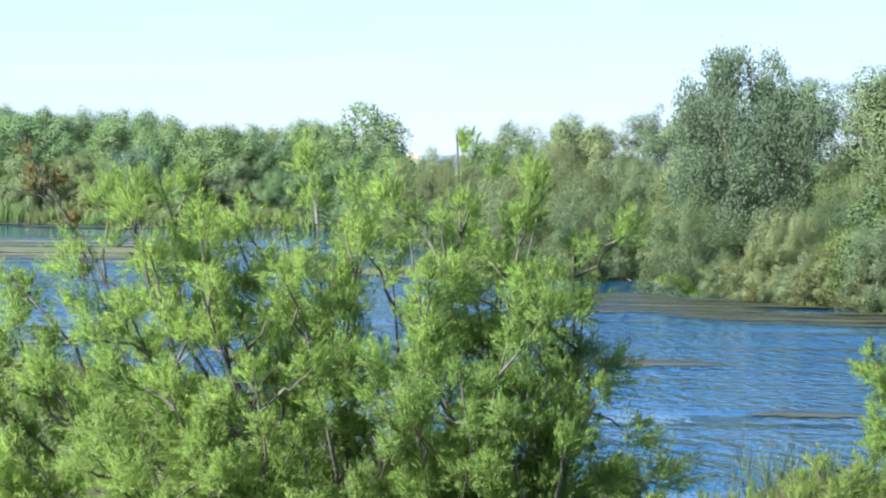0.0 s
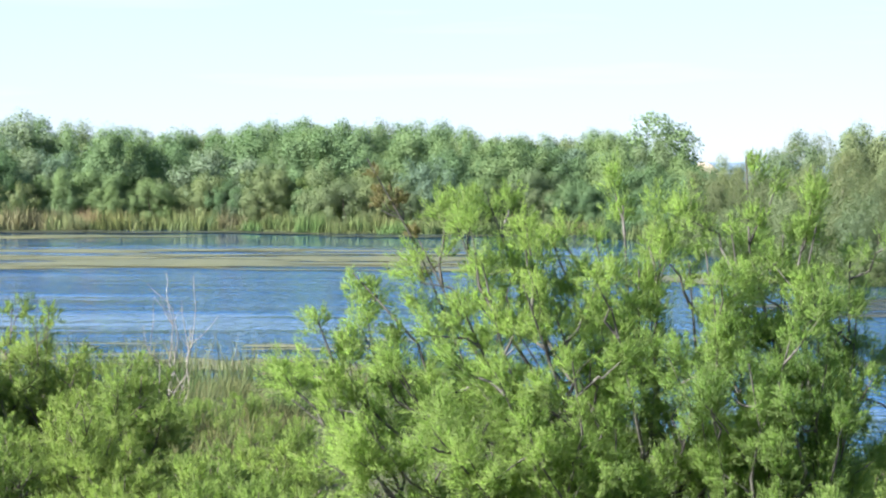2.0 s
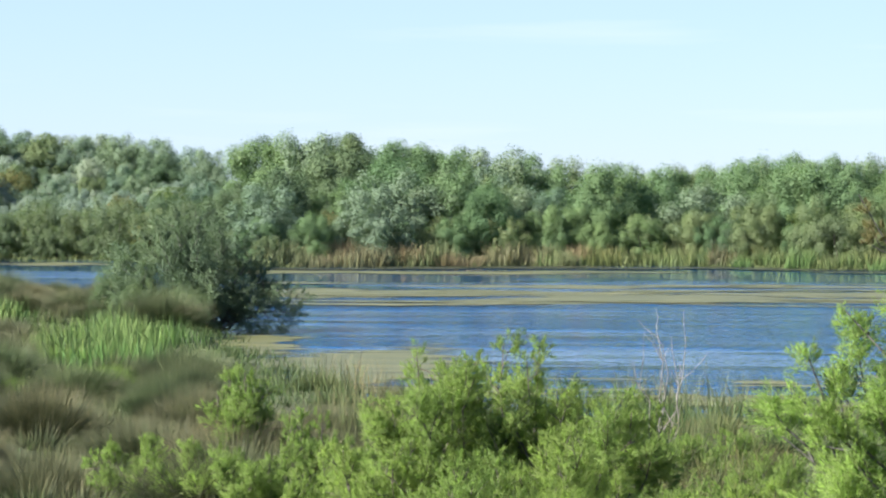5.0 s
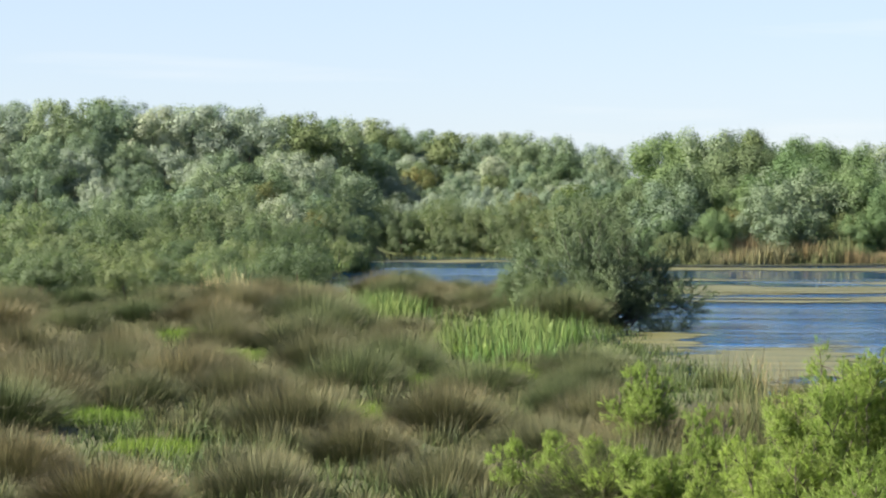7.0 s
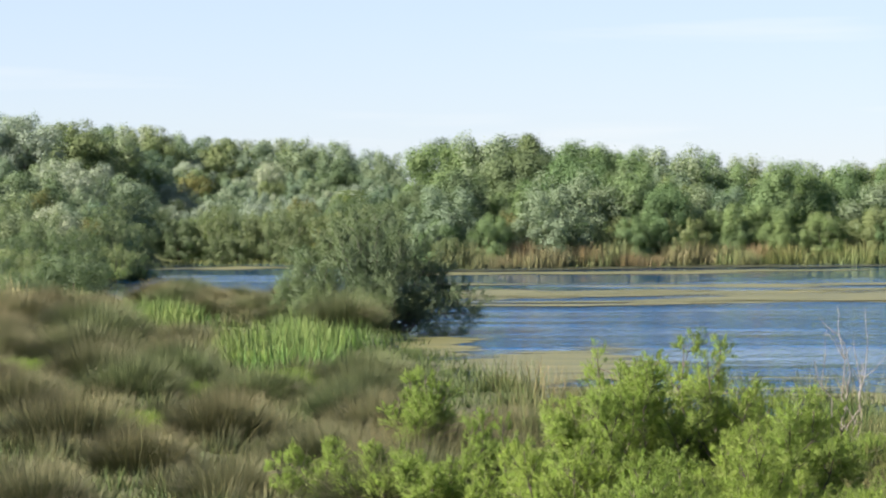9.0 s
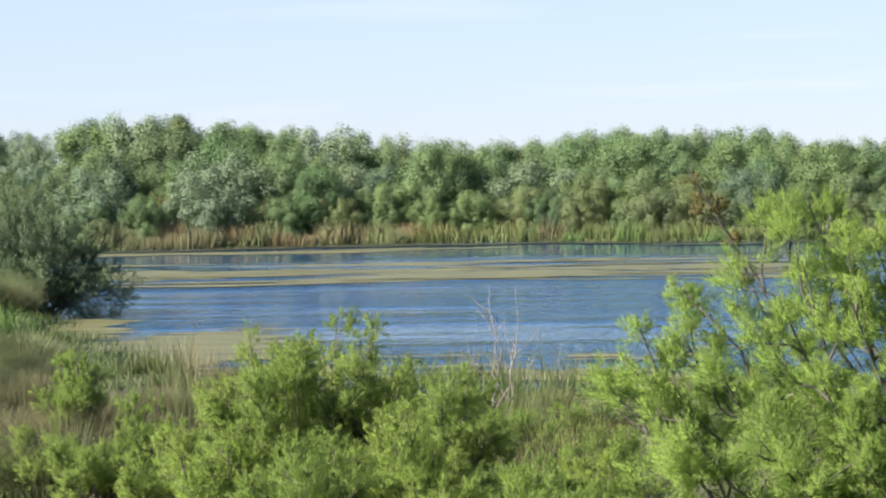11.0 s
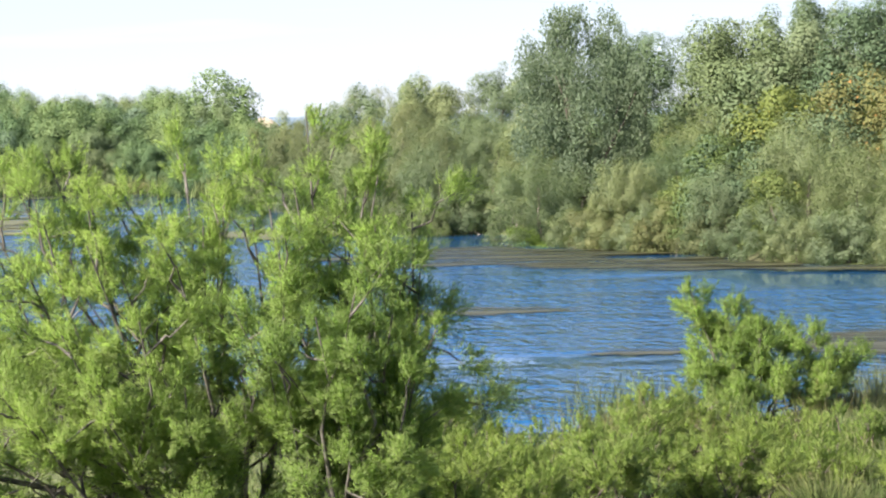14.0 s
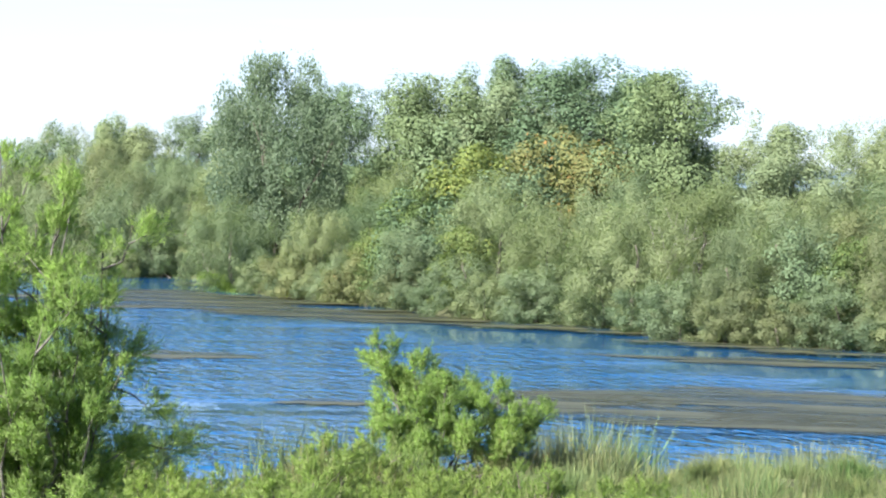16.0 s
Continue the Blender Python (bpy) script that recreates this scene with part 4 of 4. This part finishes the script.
ends = [at_sight(b, el, dd, foot) for b, el, dd in (
    (5.72, 0.05, 26.5), (5.45, -1.2, 26.3), (7.0, -0.25, 26.5), (7.0, -1.15, 26.2), (6.45, -2.0, 27), (7.75, -2.5, 26.5), (7.65, -3.7, 26.2), (7.6, -4.8, 26), (5.15, -2.3, 26),
    (6.4, -1.35, 26.8), (6.9, -1.9, 26.2), (5.0, -1.6, 26.6), (7.6, -1.6, 26.6), (6.6, -3.0, 25.4), (7.2, -3.7, 25.6), (5.8, -3.7, 25.4), (5.15, -4.6, 25.6), (6.4, -5.1, 25.4), (7.4, -5.3, 25.6))]
right = tamarisk("upright_tamarisk", "upright bright green tamarisk with a forked stem", TAMARISK_FRESH, 52, ends, 0.12, tuft=0.21, subs=5, stray=1.6, needles=225000, needle_length=0.062, needle_width=0.0068,
                 thick=0.045, category="tree", split=True)
right.matrix_basis = Matrix.Translation(foot)

FRESH = "low bright green feathery tamarisk bush"
for k, (b, d, count, h, w, n) in enumerate((
        (-8.75, 36, 13, 2.45, 0.95, 75000), (-7.2, 36.5, 13, 2.5, 1.0, 75000), (-5.5, 35.5, 10, 2.2, 0.75, 48000), (-9.8, 35, 8, 1.7, 0.7, 30000), (-6.4, 33.5, 9, 1.6, 0.8, 32000),
        (-8.0, 33, 9, 1.4, 0.9, 32000))):
    near_tamarisk("tamarisk_bush", "tall bright green feathery tamarisk bush", 61 + k, b, d, count, h, w, n, tuft=0.21, subs=8, stray=1.3)
for k, (b, d, count, h, w, n) in enumerate((
        (-3.9, 34, 8, 1.05, 0.8, 22000), (-2.9, 35, 8, 0.9, 0.8, 20000), (-3.3, 30, 9, 1.15, 1.0, 34000), (-1.9, 29, 8, 1.1, 0.9, 28000), (-4.7, 31, 8, 1.1, 0.9, 26000), (-5.9, 31, 8, 1.2, 0.9, 26000), (-12.35, 46, 8, 1.9, 0.45, 24000), (-11.0, 41, 7, 1.35, 0.5, 18000), (-13.0, 41, 8, 0.95, 0.8, 20000),
        (-14.2, 41.5, 7, 0.85, 0.7, 15000), (-12.0, 40, 8, 0.9, 0.8, 20000), (-10.6, 39, 8, 1.0, 0.8, 20000), (-9.4, 38.5, 8, 1.1, 0.8, 20000), (7.9, 33, 8, 1.25, 0.9, 26000), (8.9, 31.5, 8, 0.95, 0.8, 20000),
        (10.2, 34, 8, 0.85, 1.0, 20000), (9.8, 30.8, 8, 0.8, 0.8, 16000), (11.2, 32, 8, 0.95, 0.8, 22000), (12.2, 36, 8, 0.9, 0.8, 20000), (5.8, 30, 7, 0.8, 0.8, 14000), (14.9, 33, 8, 0.65, 0.8, 16000),
        (-4.3, 43, 8, 0.9, 0.7, 16000), (-3.3, 45, 7, 0.8, 0.6, 13000), (-5.2, 46, 7, 1.0, 0.6, 14000), (-2.6, 40, 8, 0.8, 0.8, 16000),
        (11.8, 34.5, 8, 0.85, 0.8, 18000), (13.0, 35.5, 8, 0.8, 0.8, 16000), (14.2, 35, 8, 0.8, 0.8, 16000), (15.6, 35.5, 8, 0.75, 0.8, 15000), (17.3, 35.5, 7, 0.6, 0.8, 12000),
        (19.3, 36, 7, 0.32, 0.8, 9000), (13.2, 32.5, 8, 0.8, 0.8, 20000), (16.6, 33, 8, 0.62, 0.8, 16000), (18.0, 34, 7, 0.5, 0.8, 12000), (8.2, 30, 7, 0.95, 0.8, 18000), (7.0, 29.5, 7, 0.9, 0.8, 18000))):
    near_tamarisk("tamarisk_bush", FRESH, 120 + k, b, d, count, h, w, n, tuft=0.18, subs=6, stray=1.3)
near_tamarisk("dark_bush", "small dark green bush by the reeds", 75, 8.5, 43, 6, 1.1, 0.45, 14000, leaf=TAMARISK_BLUE, tuft=0.22, subs=3)

foot = spot(13.7, 40)
ends = [at_sight(b, el, dd, foot) for b, el, dd in (
    (12.6, -3.3, 40), (12.95, -3.9, 40.2), (13.25, -3.6, 40), (13.3, -4.3, 39.7), (12.7, -4.6, 39.8), (13.9, -4.1, 39.6), (14.4, -4.2, 40.2), (14.9, -4.3, 39.8), (15.3, -4.5, 39.7), (15.75, -4.6, 40),
    (14.4, -4.9, 39.5), (13.5, -5.1, 39.6), (15.1, -5.0, 39.6), (13.0, -5.3, 39.9))]
young = tamarisk("young_tamarisk", "young bright green tamarisk leaning over the reeds", TAMARISK_FRESH, 69, ends, 0.05, tuft=0.19, subs=6, stray=1.1, needles=130000, needle_length=0.07, needle_width=0.0075,
                 thick=0.03, category="tree", split=True, bare=0.5, chain=3)
young.matrix_basis = Matrix.Translation(foot)

# ---------------------------------------------------------------- reeds
rng = np.random.default_rng(23)


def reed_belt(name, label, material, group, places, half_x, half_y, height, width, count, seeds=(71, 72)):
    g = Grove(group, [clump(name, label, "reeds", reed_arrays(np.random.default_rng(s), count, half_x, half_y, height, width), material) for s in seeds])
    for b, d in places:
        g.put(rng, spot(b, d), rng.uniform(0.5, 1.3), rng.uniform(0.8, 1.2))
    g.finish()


def along(b0, b1, n, table_at, offset, jitter=0.6):
    return [(b, float(table_at(b)) + offset + rng.uniform(-jitter, jitter)) for b in np.linspace(b0, b1, n)]


reed_belt("brown_reed_clump", "clump of dry brown reeds on the far shore", REED_BROWN, "dry reeds on the far shore", along(-11.7, -6.2, 22, FAR, 0.8, 1.4) + along(-11.9, -3.5, 20, FAR, 2.2, 1.0), 1.3, 0.8, 1.4, 0.04, 620)
reed_belt("green_reed_clump", "clump of green reeds on the far shore", REED_FAR, "green reeds on the far shore", along(-7.0, 4.6, 44, FAR, 0.7, 0.9) + [(-17.85, 170), (-17.7, 171), (-17.55, 172), (-18.2, 164), (-18.05, 166)], 1.4, 0.8, 1.3, 0.04, 380)
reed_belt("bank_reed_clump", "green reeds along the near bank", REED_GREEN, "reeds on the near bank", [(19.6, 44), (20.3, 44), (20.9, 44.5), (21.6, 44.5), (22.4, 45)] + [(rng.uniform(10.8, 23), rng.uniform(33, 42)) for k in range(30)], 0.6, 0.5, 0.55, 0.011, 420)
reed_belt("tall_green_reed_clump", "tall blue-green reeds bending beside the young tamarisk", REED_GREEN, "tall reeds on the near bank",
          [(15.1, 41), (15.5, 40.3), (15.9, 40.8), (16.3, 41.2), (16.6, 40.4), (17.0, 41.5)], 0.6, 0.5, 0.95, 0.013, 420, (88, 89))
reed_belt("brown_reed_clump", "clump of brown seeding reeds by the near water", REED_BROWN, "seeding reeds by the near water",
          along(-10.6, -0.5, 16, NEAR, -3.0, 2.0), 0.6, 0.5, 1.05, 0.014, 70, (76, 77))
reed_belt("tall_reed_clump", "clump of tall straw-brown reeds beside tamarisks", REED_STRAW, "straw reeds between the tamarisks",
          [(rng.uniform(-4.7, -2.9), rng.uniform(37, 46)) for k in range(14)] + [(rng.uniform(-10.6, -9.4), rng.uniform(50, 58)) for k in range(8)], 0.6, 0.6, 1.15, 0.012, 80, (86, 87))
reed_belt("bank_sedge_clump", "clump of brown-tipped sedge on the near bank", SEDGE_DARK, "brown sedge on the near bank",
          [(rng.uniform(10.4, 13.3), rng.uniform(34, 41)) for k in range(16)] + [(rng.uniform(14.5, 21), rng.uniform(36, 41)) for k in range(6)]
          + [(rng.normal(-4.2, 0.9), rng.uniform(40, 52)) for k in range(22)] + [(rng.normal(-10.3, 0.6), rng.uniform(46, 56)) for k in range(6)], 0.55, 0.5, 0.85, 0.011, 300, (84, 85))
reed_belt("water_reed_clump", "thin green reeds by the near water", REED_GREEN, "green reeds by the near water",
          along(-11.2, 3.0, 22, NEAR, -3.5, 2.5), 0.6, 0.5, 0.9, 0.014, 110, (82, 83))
reed_belt("cattail_clump", "stand of bright green cattails in the rush meadow", CATTAIL, "cattails in the meadow",
          [(rng.normal(-14.4, 0.62), rng.normal(85, 5.5)) for k in range(26)] + [(rng.normal(-17.0, 0.6), rng.normal(101, 3)) for k in range(14)], 0.7, 0.7, 0.95, 0.022, 230, (78, 79))
reed_belt("pale_reed_clump", "clump of pale dry reeds at the edge of the meadow", REED_PALE, "pale reeds behind the meadow",
          [(-20.6, 114.5), (-20.2, 115), (-19.8, 114.5), (-18.6, 115), (-18.4, 115.5)], 0.8, 0.6, 1.25, 0.03, 200, (80, 81))

# creepers and darker shrubs among the tamarisks of the right bank
rng = np.random.default_rng(29)
CREEP = dict(lobes=60, lobe_size=0.105, count=9000, leaf_size=(0.024, 0.02), low=0.0, spread=0.42)
vines = Grove("creeper-covered shrubs on the bank", [tree("creeper_shrub", "shrub overgrown by yellow-green creeper", VINE_LEAF, s, **CREEP) for s in (91, 92)])
rusts = Grove("rusty creepers on the dune", [tree("rusty_creeper", "rust-tinged creeper over a tree crown", RUST_LEAF, s, **CREEP) for s in (93,)])
darks = Grove("dark shrubs on the bank", [tree("dark_shrub", "dark green broadleaf shrub among tamarisks", DUNE_LEAF, s, **CREEP) for s in (94, 95)])
for grove, b, d, el in ((vines, 13.0, 95.5, -0.55), (vines, 14.15, 90, -1.2), (vines, 12.6, 96.5, -1.3), (vines, 14.3, 101, 0.3), (darks, 13.9, 105, 0.95), (vines, 18.9, 80.5, -2.5),
                        (rusts, 15.9, 102, 0.7), (rusts, 16.7, 100, 0.35), (rusts, 11.9, 96, -2.0), (vines, 19.6, 82, -1.6), (vines, 21.2, 80.5, -1.2),
                        (darks, 13.4, 93.5, -0.5), (darks, 15.0, 96, 0.0), (darks, 17.5, 101, 0.9), (darks, 20.4, 81, -1.0)):
    p = spot(b, d)
    grove.put(rng, p, 4.5 + d * math.tan(radians(el)) - p.z, 1.05)
for grove, b, el, off in ((vines, -17.84, -0.45, 14), (rusts, -18.4, -0.35, 14), (rusts, -16.4, 0.45, 40), (vines, -16.2, -0.5, 6), (rusts, -14.45, 0.0, 9), (rusts, -14.75, -0.5, 5),
                          (rusts, -14.1, -0.55, 3), (vines, -13.6, 0.1, 12), (rusts, -10.7, -0.3, 5), (vines, -17.2, 0.5, 46), (rusts, -19.2, 0.2, 30), (vines, -2.2, -0.35, 5), (vines, 1.4, -0.4, 5)):
    d = float(FAR(b)) + off
    p = spot(b, d)
    grove.put(rng, p, max(4.5 + d * math.tan(radians(el)) - p.z, 1.4), 1.0)
for g in (vines, rusts, darks):
    g.finish()


# ---------------------------------------------------------------- low growth
def grass(name, label, rng, places, height, width, material, per=60, patch=0.6, steps=1):
    """Uncountable blades of low growth over those places, as one mesh."""
    vs, qs, ts, base = [], [], [], 0
    for b, d in places:
        at = np.stack([rng.uniform(-patch, patch, per), rng.uniform(-patch, patch, per), np.full(per, -0.03)], 1)
        way = np.stack([rng.normal(0.1, 0.4, per), rng.normal(0, 0.4, per), np.ones(per)], 1)
        v, q, t = straight_blades(rng, at, way, height * rng.uniform(0.6, 1.2) * rng.uniform(0.6, 1.1, per), width)
        vs.append(v + np.array(spot(b, d)))
        qs.append(q + base)
        ts.append(t)
        base += len(v)
    me = fast_mesh(name, np.concatenate(vs), np.concatenate(qs), np.concatenate(ts))
    me.materials.append(material)
    return tagged(new(name, me), label, "grass", kind="stuff")


rng = np.random.default_rng(37)
field = [(rng.uniform(-13, 25), rng.uniform(28, 58)) for k in range(2600)]
field = [(b, d) for b, d in field if d < NEAR(b) - 1.0]
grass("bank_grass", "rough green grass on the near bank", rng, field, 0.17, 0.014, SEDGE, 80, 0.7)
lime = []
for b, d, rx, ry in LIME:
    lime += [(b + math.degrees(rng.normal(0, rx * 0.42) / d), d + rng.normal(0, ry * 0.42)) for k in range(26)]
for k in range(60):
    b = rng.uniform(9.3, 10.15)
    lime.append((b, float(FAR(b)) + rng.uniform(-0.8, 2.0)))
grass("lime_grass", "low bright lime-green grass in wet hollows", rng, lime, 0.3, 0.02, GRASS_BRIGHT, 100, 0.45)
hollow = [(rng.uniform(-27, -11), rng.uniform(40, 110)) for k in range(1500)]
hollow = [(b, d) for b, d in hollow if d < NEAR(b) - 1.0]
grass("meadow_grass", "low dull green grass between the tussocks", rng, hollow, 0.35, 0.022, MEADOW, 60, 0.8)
strip = [(b, float(FAR(b)) + rng.uniform(-0.6, 1.2)) for b in np.linspace(-17, 4.6, 220)]
grass("shore_grass", "low yellow-green grass along the far waterline", rng, strip, 0.4, 0.05, REED_FAR, 40, 0.7)

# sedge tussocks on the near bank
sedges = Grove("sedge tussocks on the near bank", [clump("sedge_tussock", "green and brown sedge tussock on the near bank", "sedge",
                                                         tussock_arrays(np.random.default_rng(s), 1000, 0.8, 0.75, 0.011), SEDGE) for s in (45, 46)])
for k in range(60):
    b = rng.uniform(10.6, 24)
    back = rng.uniform(1.5, 12.0)
    sedges.put(rng, spot(b, float(NEAR(b)) - back), rng.uniform(0.3, 0.5) + 0.03 * back, rng.uniform(0.9, 1.2))
for k in range(30):
    b = rng.uniform(-11, 3)
    sedges.put(rng, spot(b, float(NEAR(b)) - rng.uniform(1.0, 12.0)), rng.uniform(0.6, 1.1), rng.uniform(0.9, 1.2))
for b, d, h in ((15.4, 38.5, 0.85), (16.1, 38, 0.9), (16.9, 38.5, 0.75), (11.9, 39.5, 0.8), (12.6, 40, 0.8), (20.2, 42, 0.6), (21.2, 42.5, 0.6), (-8.9, 52, 1.2), (-5.0, 50, 1.2)):
    sedges.put(rng, spot(b, d), h, 0.9)
sedges.finish()


# ---------------------------------------------------------------- dead wood
def dead_wood(name, label, category, seed, b, d, sprays, height, spread, thick, lying=False):
    """Bare bleached branches, standing as a sapling or lying in a heap."""
    rng = np.random.default_rng(seed)
    ob = tagged(new(name), label, category)
    for k in range(sprays):
        a = rng.uniform(0, 6.28)
        if lying:
            start = np.array([rng.uniform(-spread, spread), rng.uniform(-0.4, 0.4), -0.05])
            end = start + np.array([rng.normal(0, 0.9), rng.normal(0, 0.4), abs(rng.normal(0.3, 0.3)) * height])
        else:
            start = np.array([0, 0, -0.1])
            end = np.array([math.cos(a) * spread * rng.uniform(0.2, 1), math.sin(a) * spread, height * rng.uniform(0.7, 1.0)])
        pts = bend_line(rng, start, end, 0.05 * np.linalg.norm(end - start), 6)
        lines = [(pts, np.linspace(thick, 0.006, 6))]
        for j in range(5):
            i = rng.integers(2, 6)
            tip = pts[i] + unit(unit(end - start) + rng.normal(size=3) * 0.6) * 0.3 * np.linalg.norm(end - start) * rng.uniform(0.4, 1)
            lines.append((bend_line(rng, pts[i], tip, 0.02, 4), np.linspace(thick * 0.4, 0.004, 4)))
        v, q = tubes(lines)
        part("branch", fast_mesh("branch", v, q), BARK_PALE, ob)
    ob.matrix_basis = Matrix.Translation(spot(b, d)) @ Euler((0, 0, radians(-b))).to_matrix().to_4x4()
    return ob


dead_wood("dead_sapling", "bare bleached dead sapling among reeds", "dead tree", 96, -4.6, 46, 5, 2.3, 0.5, 0.014)
dead_wood("driftwood_pile", "heap of grey dead branches at the waterline", "driftwood", 97, 8.95, FAR(8.95) + 0.2, 12, 1.4, 1.3, 0.05, True)
dead_wood("dead_shrub", "grey leafless shrub on the dune bank", "dead shrub", 98, 17.9, 86, 8, 2.4, 0.9, 0.022)
